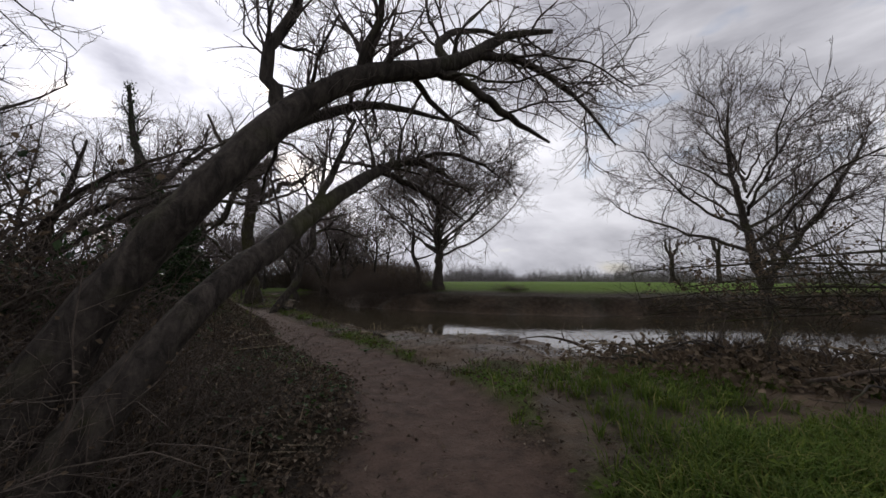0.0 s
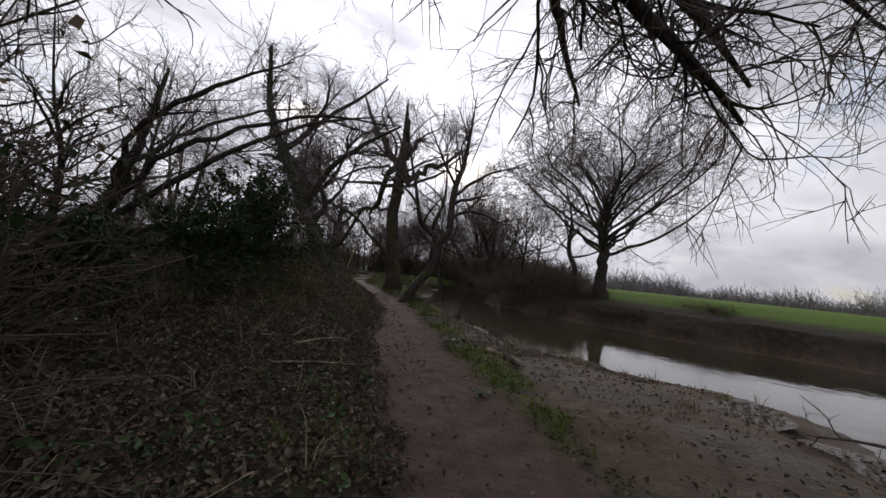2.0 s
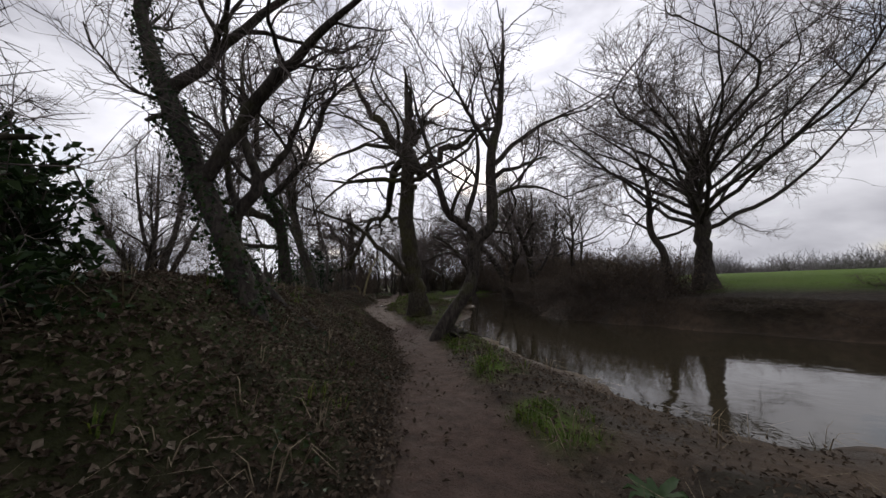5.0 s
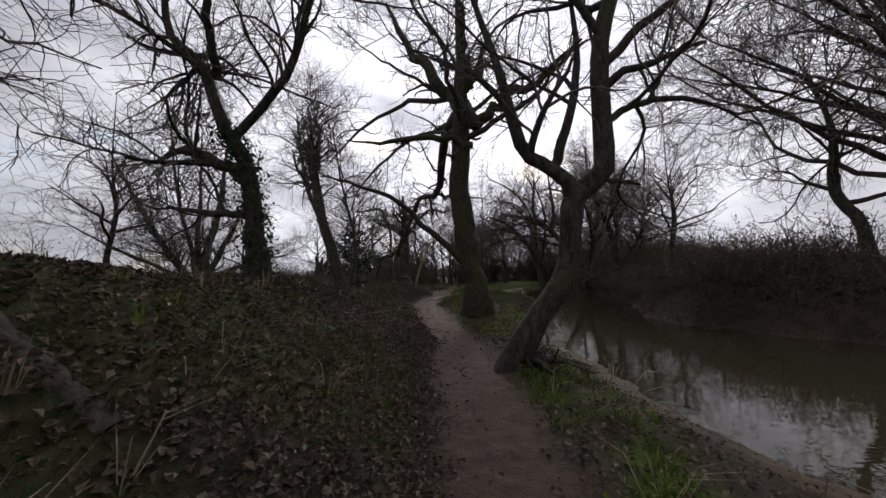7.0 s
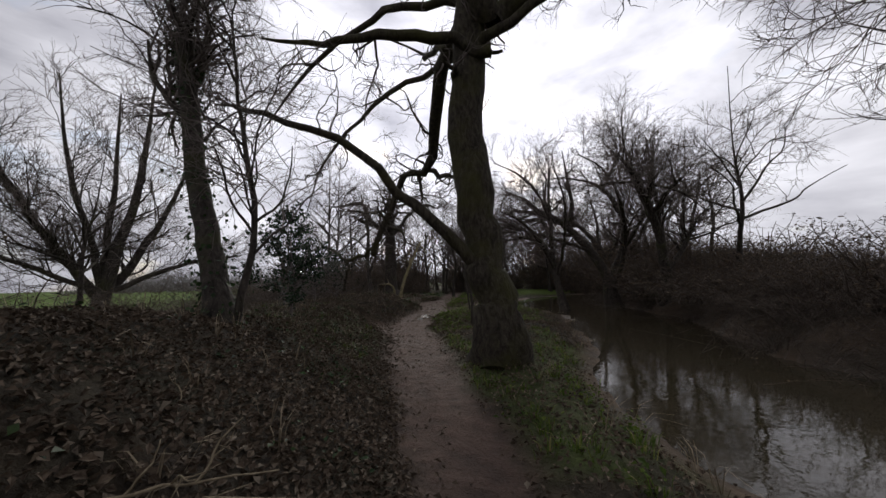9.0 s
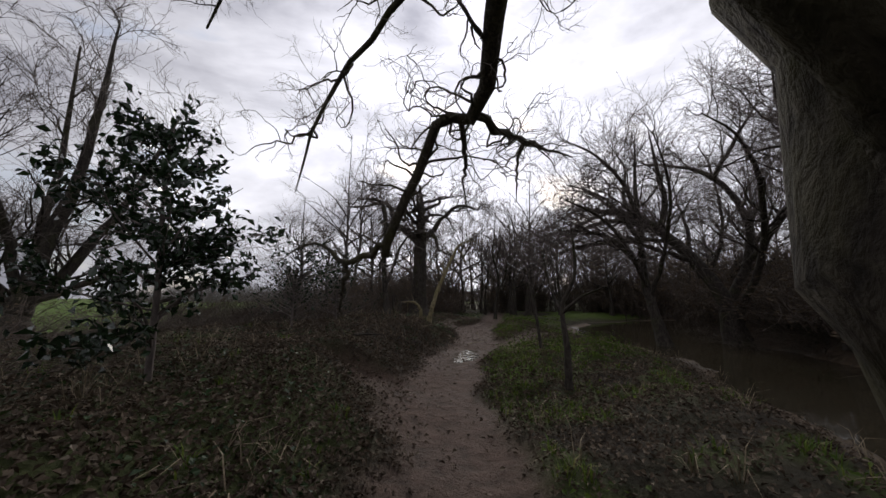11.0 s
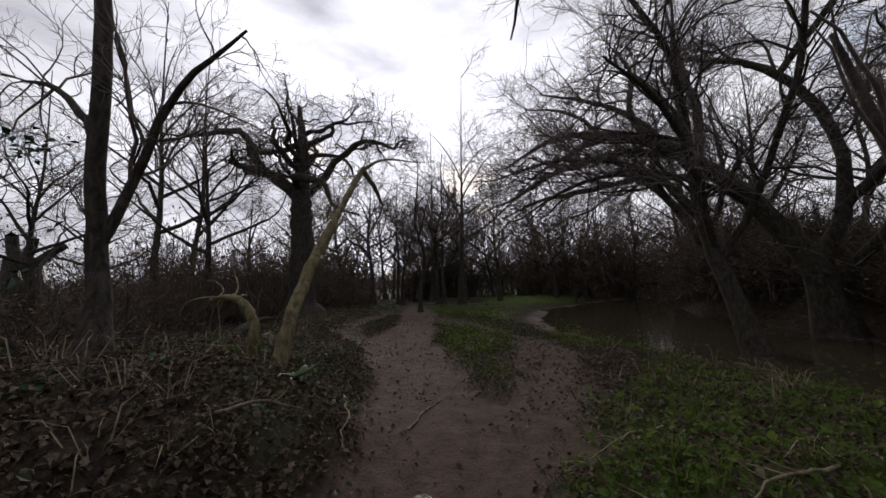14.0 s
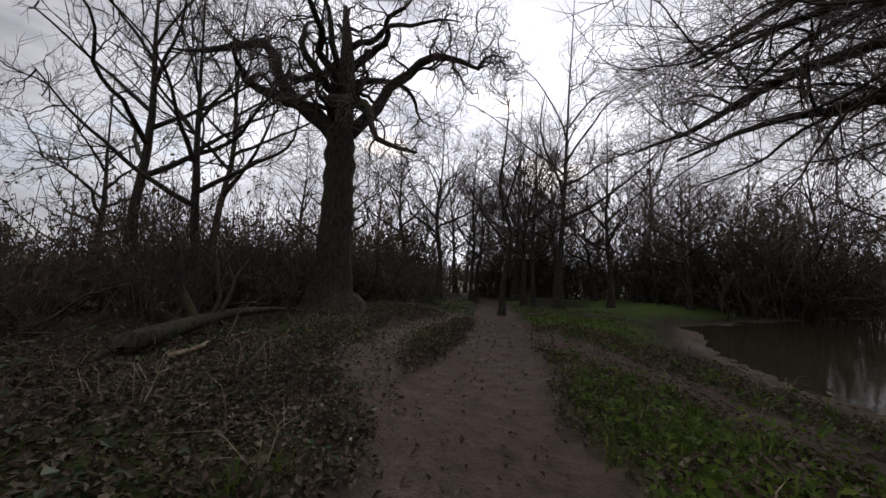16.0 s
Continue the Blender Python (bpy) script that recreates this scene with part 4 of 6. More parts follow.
gz += [gnarl((0, 0, 5.3 + 0.35 * i), a, e, L, r, 40 + i) for i, (a, e, L, r) in enumerate([(0.6, 0.55, 5.2, 0.26), (3.6, 0.6, 5.0, 0.26), (2.2, 0.9, 4.6, 0.2), (5.2, 0.8, 4.4, 0.19), (4.2, 0.2, 4.0, 0.15), (1.2, 0.1, 4.0, 0.15), (0.2, 1.1, 4.2, 0.18), (3.0, 1.1, 4.4, 0.18), (5.9, 0.25, 3.8, 0.13)])]
knot = [dict(n=110, span=(0.3, 1.0), angle=(30, 80), length=2.4, rfac=0.36, npts=12, wig=0.5, up=0.02, rmin=0.016, sides=5),
        dict(n=560, span=(0.15, 1.0), angle=(30, 80), length=1.25, rfac=0.6, npts=8, wig=0.42, up=0.02, rmin=0.012, sides=4),
        dict(n=2000, span=(0.15, 1.0), angle=(30, 70), length=0.5, rfac=0.6, npts=5, wig=0.35, up=0.02, rmin=0.006, sides=3),
        dict(n=1800, span=(0.1, 1.0), angle=(30, 70), length=0.3, rfac=0.7, npts=4, wig=0.3, up=0.02, rmin=0.005, sides=3)]
gz = [[(x * 0.93, y * 0.93, z * 0.9, r * 0.78) for x, y, z, r in l] for l in gz]
make_tree("gnarled_oak_tree", foot(-28.2, 36.9), [(0, 0, 0, 0.56), (0, 0, 1.1, 0.47), (0.05, 0, 2.7, 0.43), (0.1, 0, 4.2, 0.40), (0.1, 0, 5.3, 0.32), (0.2, 0, 6.9, 0.2), (0, 0, 8.6, 0.07)], gz, knot,
          "old gnarled oak with twisted bare limbs", sides=18, flare=1.5, rough=0.09)

# leaning trunk with pale yellowish bark
PB = (-20.2, 29.25)
pz = ground_z(*PB) - 0.1
def relp(*pts):
    return [(x - PB[0], y - PB[1], z - pz, r) for x, y, z, r in pts]
make_tree("leaning_willow_tree", (PB[0], PB[1], pz), relp((-20.2, 29.22, pz, 0.085), (-20.26, 29.45, 0.98, 0.075), (-20.4, 29.8, 1.42, 0.073), (-20.53, 30.12, 1.76, 0.072), (-20.65, 30.6, 2.3, 0.055), (-20.78, 31.15, 2.92, 0.05), (-20.92, 31.68, 3.45, 0.045)),
          [relp((-20.5, 30.05, 1.69, 0.075), (-20.75, 30.5, 2.04, 0.062), (-20.95, 30.9, 2.28, 0.056), (-21.2, 31.2, 2.4, 0.045), (-21.45, 31.45, 2.6, 0.03), (-21.7, 31.6, 2.9, 0.012)),
           relp((-21.0, 30.95, 2.3, 0.04), (-21.05, 31.2, 2.6, 0.03), (-21.1, 31.5, 3.0, 0.012)),
           relp((-20.9, 31.65, 3.45, 0.052), (-20.95, 31.85, 3.35, 0.045), (-21.0, 32.15, 3.2, 0.04), (-21.05, 32.4, 2.95, 0.025)),
           relp((-20.9, 31.65, 3.43, 0.035), (-20.8, 32.2, 3.75, 0.022), (-20.4, 32.9, 3.8, 0.008))],
          [dict(n=14, span=(0.4, 1.0), angle=(30, 70), length=0.9, rfac=0.35, npts=8, wig=0.2, up=0.03, rmin=0.008, sides=5),
           dict(n=50, span=(0.2, 1.0), angle=(25, 60), length=0.6, rfac=0.6, npts=6, wig=0.2, up=0.02, rmin=0.004, sides=4)],
          "leaning trunk with pale yellow lichened bark beside the path", bark=M_PALE, sides=18, flare=1.1, rough=0.08)
make_tree("curved_dead_stem", foot(-20.62, 29.15), [(0, 0, 0, 0.072), (0.1, 0.03, 0.22, 0.06), (0.1, 0.06, 0.45, 0.055), (-0.05, 0.06, 0.66, 0.05), (-0.3, 0.06, 0.76, 0.038), (-0.75, 0.1, 0.74, 0.02)], [],
          [dict(n=7, span=(0.7, 1.0), angle=(20, 60), length=0.8, rfac=0.4, npts=7, wig=0.2, up=-0.1, rmin=0.006, sides=4)], "curved pale stump of a dead stem", bark=M_PALE, twig=M_DEAD, sides=12, flare=1.3)

# thin upright trees and saplings along the way
thin = [dict(n=30, span=(0.25, 1.0), angle=(30, 70), length=1.3, rfac=0.45, npts=8, wig=0.2, up=0.05, rmin=0.010, sides=4),
        dict(n=150, span=(0.1, 1.0), angle=(25, 60), length=0.7, rfac=0.6, npts=6, wig=0.2, up=0.03, rmin=0.005, sides=3),
        dict(n=420, span=(0.1, 1.0), angle=(25, 60), length=0.35, rfac=0.6, npts=4, wig=0.2, up=0.02, rmin=0.003, sides=3)]
make_tree("ash_sapling", foot(-20.7, 27.9), [(0, 0, 0, 0.10), (-0.2, 0.1, 0.6, 0.085), (-0.35, 0.1, 1.6, 0.08), (-0.3, 0.1, 2.8, 0.075), (-0.45, 0.1, 3.7, 0.065), (-0.75, 0.0, 4.0, 0.05), (-1.6, 0, 4.15, 0.02)],
          [[(-0.3, 0.1, 0.9, 0.05), (-0.1, 0.3, 1.7, 0.045), (0.15, 0.5, 2.5, 0.035), (0.9, 0.7, 3.0, 0.012)], [(-0.3, 0.1, 2.0, 0.045), (-0.9, 0.0, 2.6, 0.03), (-1.9, 0, 3.0, 0.012)]], thin, "thin dark sapling with a bent top")
make_tree("sapling", foot(-13.9, 25.6), [(0, 0, 0, 0.058), (0.0, 0, 0.7, 0.05), (-0.05, 0, 1.3, 0.03), (0.15, 0.05, 1.8, 0.025), (0.1, 0.1, 2.6, 0.01)], [[(-0.05, 0, 1.2, 0.025), (0.3, -0.1, 1.45, 0.018), (0.7, -0.2, 1.6, 0.006)], [(-0.05, 0, 1.15, 0.025), (-0.3, 0.15, 1.6, 0.018), (-0.45, 0.2, 2.2, 0.006)]],
          [dict(n=12, span=(0.4, 1), angle=(25, 60), length=0.6, rfac=0.5, npts=6, wig=0.2, up=0.04, rmin=0.005, sides=4)], "young bare sapling rising from the grass", sides=8, flare=1.2, group="saplings by the path")
make_tree("sapling", foot(-15.65, 28.3), [(0, 0, 0, 0.04), (-0.1, 0, 0.8, 0.035), (-0.2, 0, 1.4, 0.03), (-0.35, 0.05, 2.2, 0.01)], [[(-0.2, 0, 1.3, 0.02), (0.1, 0, 1.8, 0.012), (0.3, 0.1, 2.4, 0.005)]],
          [dict(n=12, span=(0.4, 1), angle=(25, 60), length=0.6, rfac=0.5, npts=6, wig=0.2, up=0.04, rmin=0.005, sides=4)], "young bare sapling rising from the grass", sides=8, flare=1.2, group="saplings by the path")
for i_, (x_, y_, l_) in enumerate([(-26.3, 42.7, 0.9), (-26.6, 46.0, -0.3), (-30.2, 46.6, 0.2)]):
    make_tree("alder_tree", foot(x_, y_), [(0, 0, 0, 0.105), (0.05 * l_, 0, 1.2, 0.0868), (0.3 * l_, 0.1, 3, 0.0744), (-0.2 * l_, 0.1, 4.6, 0.0558), (0.1, 0, 6.5, 0.031), (0.2, 0, 8, 0.0124)],
              [[(0.15 * l_, 0, 2, 0.0496), (0.7, 0.2, 2.9, 0.0434), (1.0, 0.2, 4.2, 0.031), (1.5, 0.2, 5.6, 0.0124)], [(0, 0, 2.8, 0.0434), (-0.8, 0.1, 3.7, 0.0372), (-1.6, 0.1, 5, 0.0124)], [(0, 0, 3.6, 0.0372), (0.6, -0.3, 4.9, 0.031), (1.2, -0.4, 6.3, 0.0124)]],
              oak_levels(0.6, 0.75), "slim dark tree standing beside the path", sides=10, group="slim trees by the path")

# willows leaning over the river
WB = (-12.5, 38.5)
wz = ground_z(*WB) - 0.1
sweep = [dict(n=100, span=(0.2, 1.0), angle=(25, 75), length=2.4, rfac=0.45, npts=9, wig=0.2, up=0.02, rmin=0.018, sides=5),
         dict(n=640, span=(0.15, 1.0), angle=(20, 65), length=1.6, rfac=0.6, npts=6, wig=0.18, up=0.0, rmin=0.010, sides=3),
         dict(n=2700, span=(0.1, 1.0), angle=(20, 60), length=1.0, rfac=0.6, npts=4, wig=0.18, up=-0.02, rmin=0.006, sides=3),
         dict(n=3400, span=(0.1, 1.0), angle=(20, 55), length=0.55, rfac=0.7, npts=3, wig=0.16, up=-0.02, rmin=0.005, sides=3)]
def relw(*pts):
    return [(x - WB[0], y - WB[1], z - wz, r) for x, y, z, r in pts]
make_tree("willow_tree", (WB[0], WB[1], wz), relw((-12.5, 38.5, wz, 0.32), (-12.9, 38.5, 1.5, 0.26), (-13.9, 38.55, 3.2, 0.23), (-15.2, 38.6, 4.6, 0.2), (-16.2, 38.6, 5.3, 0.17), (-17.3, 38.6, 5.6, 0.13), (-18.6, 38.5, 5.8, 0.08), (-20.2, 38.2, 5.0, 0.03)),
          [relw((-15.2, 38.6, 4.6, 0.14), (-16.6, 39.4, 5.2, 0.13), (-17.84, 39.94, 5.3, 0.11), (-18.96, 39.7, 5.0, 0.085), (-20.16, 39.4, 4.3, 0.055), (-21.3, 38.9, 3.8, 0.02)),
           relw((-14.5, 38.55, 3.9, 0.11), (-16.3, 39.0, 4.2, 0.095), (-18.0, 39.2, 4.1, 0.08), (-19.2, 38.9, 3.95, 0.055), (-20.5, 38.5, 3.4, 0.02)),
           relw((-16.6, 39.4, 5.2, 0.09), (-17.4, 39.6, 6.2, 0.075), (-18.4, 39.4, 7.0, 0.055), (-19.6, 39.0, 7.2, 0.02)),
           relw((-14.9, 38.6, 4.3, 0.15), (-14.7, 38.9, 5.6, 0.13), (-14.9, 39.1, 7.0, 0.1), (-15.2, 39.2, 9.4, 0.03)),
           relw((-15.9, 38.6, 5.1, 0.11), (-16.4, 38.9, 6.2, 0.09), (-16.3, 39.1, 7.6, 0.06), (-16.9, 39.3, 9.0, 0.02)),
           relw((-12.7, 38.6, 1.0, 0.19), (-12.0, 38.8, 3.0, 0.16), (-12.0, 39.0, 4.9, 0.13), (-13.0, 39.0, 6.6, 0.10), (-14.5, 39.0, 7.4, 0.06), (-16, 38.8, 7.7, 0.02)),
           relw((-12.2, 38.7, 2.6, 0.13), (-11.0, 38.4, 4.2, 0.11), (-10.2, 38.0, 6.2, 0.08), (-10.0, 37.6, 8.4, 0.03)),
           relw((-17.0, 38.6, 5.5, 0.09), (-17.8, 38.2, 5.2, 0.07), (-18.8, 37.6, 4.6, 0.04), (-19.6, 37.0, 3.8, 0.015)),
           relw((-12.9, 39.0, 6.4, 0.09), (-12.0, 38.0, 7.6, 0.07), (-11.2, 36.8, 8.4, 0.03)),
           relw((-13.6, 38.5, 2.8, 0.1), (-14.8, 37.6, 3.4, 0.08), (-16.3, 36.8, 3.9, 0.05), (-17.6, 36.2, 3.7, 0.015)),
           relw((-12.4, 38.5, 0.8, 0.14), (-11.6, 37.2, 2.8, 0.12), (-11.4, 35.8, 4.9, 0.09), (-11.8, 34.4, 6.4, 0.05), (-12.6, 33.2, 7.0, 0.02))],
          sweep, "large willow leaning low over the brown river", sides=18, flare=1.4, rough=0.09)
WC = (-14.5, 36.2)
wz = ground_z(*WC) - 0.1
def relc(*pts):
    return [(x - WC[0], y - WC[1], z - wz, r) for x, y, z, r in pts]
make_tree("willow_tree", (WC[0], WC[1], wz), relc((-14.5, 36.2, wz, 0.2), (-14.9, 36.3, 0.9, 0.17), (-15.2, 36.5, 2.2, 0.15), (-15.3, 36.8, 4.0, 0.12), (-15.4, 36.9, 6.0, 0.08), (-15.3, 37, 8.4, 0.02)),
          [relc((-15.2, 36.5, 2.4, 0.11), (-16.0, 36.6, 3.6, 0.095), (-17.2, 36.8, 4.3, 0.075), (-18.6, 37.0, 4.6, 0.05), (-20.2, 37.2, 4.4, 0.02)),
           relc((-15.25, 36.7, 3.6, 0.1), (-16.2, 37.2, 5.2, 0.085), (-17.4, 37.8, 6.4, 0.06), (-18.9, 38.2, 7.2, 0.02)),
           relc((-15.1, 36.4, 1.8, 0.09), (-15.4, 35.4, 3.2, 0.08), (-16.0, 34.2, 4.4, 0.06), (-16.9, 33.0, 5.0, 0.02)),
           relc((-15.3, 36.8, 4.4, 0.09), (-15.6, 35.8, 6.0, 0.07), (-16.4, 34.8, 7.2, 0.05), (-17.4, 34.0, 7.8, 0.02)),
           relc((-15.0, 36.4, 1.4, 0.08), (-14.2, 35.6, 3.4, 0.07), (-13.8, 34.6, 5.4, 0.05), (-14.0, 33.6, 7.0, 0.02)),
           relc((-16.0, 36.6, 3.5, 0.06), (-16.9, 36.0, 3.7, 0.05), (-18.0, 35.5, 3.4, 0.035), (-19.0, 35.2, 2.8, 0.012))],
          sweep, "multi-stemmed willow leaning from the near river bank", sides=14, flare=1.4, rough=0.09)
for x_, y_, r_ in [(-9.6, 35.6, 80), (-13.6, 44.5, 10)]:
    make_tree("willow_tree", foot(x_, y_), [(0, 0, 0, 0.26), (-0.3, 0, 1.4, 0.22), (-0.9, 0, 3.0, 0.19), (-1.8, 0.1, 4.4, 0.14), (-3.0, 0.1, 5.4, 0.09), (-4.4, 0, 5.6, 0.03)],
              [[(-0.5, 0, 2.0, 0.15), (0.3, 0.3, 3.8, 0.12), (0.6, 0.5, 5.8, 0.08), (0.4, 0.6, 8, 0.03)], [(-1.0, 0, 3.2, 0.13), (-1.0, 0.6, 5, 0.1), (-1.4, 1.0, 7, 0.05), (-1.6, 1, 8.6, 0.02)],
               [(-0.3, 0, 1.4, 0.13), (0.9, -0.5, 2.6, 0.11), (2.0, -0.8, 4.4, 0.07), (2.8, -1, 6.4, 0.03)], [(-1.5, 0, 4.0, 0.1), (-2.2, -0.8, 4.7, 0.08), (-3.4, -1.6, 4.9, 0.03)]], sweep, "bare willow rising from the brambles on the far bank", rot=r_)

# multi-stemmed field tree on the other side
make_tree("field_tree", foot(-28.9, 20.2), [(0, 0, 0, 0.367), (0, 0, 0.7, 0.324), (0.1, 0.1, 1.3, 0.303), (0.4, 0.4, 3, 0.216), (0.7, 1.0, 6, 0.140), (0.9, 1.4, 11, 0.032)],
          [[(0, 0, 0.8, 0.216), (-0.2, 0.9, 2.2, 0.183), (-0.3, 2.2, 4.6, 0.130), (-0.2, 3.6, 8.5, 0.032)], [(0, 0, 0.9, 0.206), (0.1, -0.9, 2.2, 0.173), (0.2, -2.4, 4.6, 0.119), (0.3, -4.0, 8.0, 0.032)], [(0, 0, 1.1, 0.195), (-0.5, 0.2, 3.0, 0.162), (-0.9, 0.5, 6, 0.108), (-1, 0.6, 10.5, 0.032)],
           [(0, 0, 1.0, 0.130), (0.4, 1.6, 1.9, 0.108), (0.7, 3.4, 2.6, 0.076), (0.8, 5.4, 2.9, 0.022)], [(0.1, 0, 1.3, 0.152), (0.6, -0.6, 3.6, 0.119), (1.2, -1.4, 6.4, 0.076), (1.6, -1.8, 9.5, 0.022)], [(0, 0, 1.1, 0.119), (0.2, -1.6, 2.0, 0.097), (0.3, -3.6, 3.0, 0.065), (0.2, -5.4, 4.2, 0.022)]],
          [dict(lv, rfac=0.28, angle=(18, 45), n=int(lv["n"] * 0.8)) if k == 0 else lv for k, lv in enumerate(fine)], "many-stemmed bare tree standing at the field edge", sides=14)
# broken stump with three prongs
make_tree("pollard_stump", foot(-31.8, 30.4), [(0, 0, 0, 0.46), (0, 0, 1.2, 0.4), (0, 0, 2.0, 0.4), (0, 0, 2.45, 0.34)],
          [[(0.0, 0, 2.2, 0.17), (-0.25, -0.1, 2.7, 0.14), (-0.3, -0.12, 3.1, 0.13)], [(0, 0, 2.2, 0.15), (0.1, 0.15, 2.7, 0.12), (0.1, 0.2, 3.0, 0.11)], [(0.1, 0.1, 2.1, 0.15), (0.35, 0.4, 2.5, 0.12), (0.6, 0.7, 2.8, 0.1)]], [], "lopped stump with three broken prongs", sides=14, jitter=0.03)

# woodland trees further on, and those at the back of the near thickets
LIGHT = [dict(n=34, span=(0.2, 1.0), angle=(25, 70), length=2.2, rfac=0.45, npts=7, wig=0.2, up=0.06, rmin=0.02, sides=5),
         dict(n=120, span=(0.15, 1.0), angle=(25, 65), length=1.5, rfac=0.6, npts=5, wig=0.24, up=0.04, rmin=0.012, sides=3),
         dict(n=420, span=(0.1, 1.0), angle=(25, 60), length=0.9, rfac=0.6, npts=4, wig=0.24, up=0.03, rmin=0.008, sides=3),
         dict(n=650, span=(0.15, 1.0), angle=(25, 60), length=0.5, rfac=0.7, npts=2, wig=0.2, up=0.02, rmin=0.006, sides=3)]
MASTERS = []
for k_ in range(4):
    g_ = np.random.default_rng(100 + k_)
    hgt = 8.5 + 1.5 * k_
    lean = g_.uniform(-0.8, 0.8)
    stem_ = [(0, 0, 0, 0.13 + 0.02 * k_), (lean * 0.2, 0, hgt * 0.2, 0.11), (lean * 0.5, 0.2, hgt * 0.4, 0.08), (lean * 0.7, 0, hgt * 0.65, 0.035), (lean, 0, hgt, 0.012)]
    o = make_tree("woodland_tree", (0, 0, -500), stem_, crown_limbs(hgt * 0.28, hgt * 0.8, hgt * 0.38, 9, 0.12, 0.7, 60 + k_, axis=stem_), LIGHT, "bare woodland tree among the undergrowth", sides=9, group="woodland trees", single=False)
    MASTERS.append(o)
SPOTS = [(-33, 41), (-31, 45), (-35, 47), (-29.5, 50), (-32, 54), (-26, 53), (-38, 42), (-24, 57), (-21.5, 53), (-37, 56), (-22, 61), (-41, 50), (-28, 60), (-24.2, 49), (-33, 62), (-18, 64), (-27.5, 47),
         (-30.5, 57), (-35, 52), (-25, 64), (-39, 62), (-29.2, 34.0), (-31, 33.2), (-34, 36), (-36.5, 33.5), (-7, 36), (-11.5, 46), (-11, 52), (-9.5, 41), (-8, 48), (-14, 50), (-16.5, 57), (-19.5, 58.5), (-27, 50), (-30.5, 47.5), (-25.6, 46.2)]
HEDGE0 = len(SPOTS)
SPOTS += [(-7.6, 6.6), (-8.8, 8.0), (-9.5, 5.2), (-6.4, 3.0), (-7.5, 4.6), (-5.8, 0.6), (-8.6, 1.6), (-10.5, 6.5), (-14.5, 13.5), (-17.5, 17.5), (-5.4, 4.0), (-5.0, 2.0), (-24, 26.5), (-26, 29)]
for i_, (x_, y_) in enumerate(SPOTS):
    o = MASTERS[i_ % 4]
    m_ = pose(*foot(x_, y_), rng.uniform(-5, 5), rng.uniform(-5, 5), rng.uniform(0, 360))
    k_ = rng.uniform(0.75, 1.1) * (0.5 if i_ >= HEDGE0 else 1.0)
    if i_ < 4:
        o.matrix_world = m_
    else:
        copy_thing(o, m_ @ Matrix.Diagonal((k_, k_, k_, 1)))

# pollards and the tree line across the field
POL = None
for k_, (x_, y_) in enumerate([(36, 62), (42, 60), (48, 57)]):
    if POL is None:
        POL = make_tree("pollarded_tree", foot(x_, y_), [(0, 0, 0, 0.4), (0, 0, 3, 0.34), (0, 0, 4.6, 0.36)], [[(0, 0, 4.3, 0.25), (-0.8, 0, 5.6, 0.2), (-1.0, 0, 7.2, 0.1)], [(0, 0, 4.3, 0.25), (0.9, 0.1, 5.6, 0.2), (1.2, 0.1, 7.2, 0.1)], [(0, 0, 4.4, 0.2), (0.1, 0.6, 6, 0.15), (0.2, 0.6, 7.4, 0.08)]],
                        [dict(n=60, span=(0.5, 1), angle=(20, 70), length=1.2, rfac=0.4, npts=5, wig=0.2, up=0.1, rmin=0.03, sides=3)], "distant pollarded tree at the field edge", group="pollards across the field", sides=8)
    else:
        copy_thing(POL, pose(*foot(x_, y_), 0, 0, 70 * k_))


def far_woods(count):
    """Bare woods along the horizon: thousands of fine upright sprays."""
    az = rng.uniform(radians(-75), radians(75), count)
    d = rng.uniform(120, 210, count)
    x, y = d * np.sin(az), d * np.cos(az)
    wave = 7.2 + 2.8 * np.sin(az * 23) * np.sin(az * 7 + 1) + 1.6 * np.sin(az * 61)
    hgt = np.maximum(1.5, wave) * rng.uniform(0.5, 1.15, count) * d / 170
    n = 5
    P = np.empty((count, n, 3))
    P[:, 0] = np.stack([x, y, np.full(count, 0.6)], 1)
    dirs = unit(np.stack([rng.normal(0, 0.5, count), rng.normal(0, 0.5, count), np.ones(count)], 1))
    for k in range(1, n):
        dirs = unit(dirs + rng.normal(0, 0.38, (count, 3)))
        P[:, k] = P[:, k - 1] + dirs * (hgt / (n - 1))[:, None]
    R = 0.075 * np.linspace(1, 0.4, n)[None, :] * np.ones((count, 1))
    v, q = tubes(P, R, 3)
    tagged(part_mesh("far_woods", mesh_of("far_woods", v, q), M_FAR_HAZE), "line of bare woods beyond the field, haze put into their pale colour", "woods", kind="stuff")


far_woods(18000)


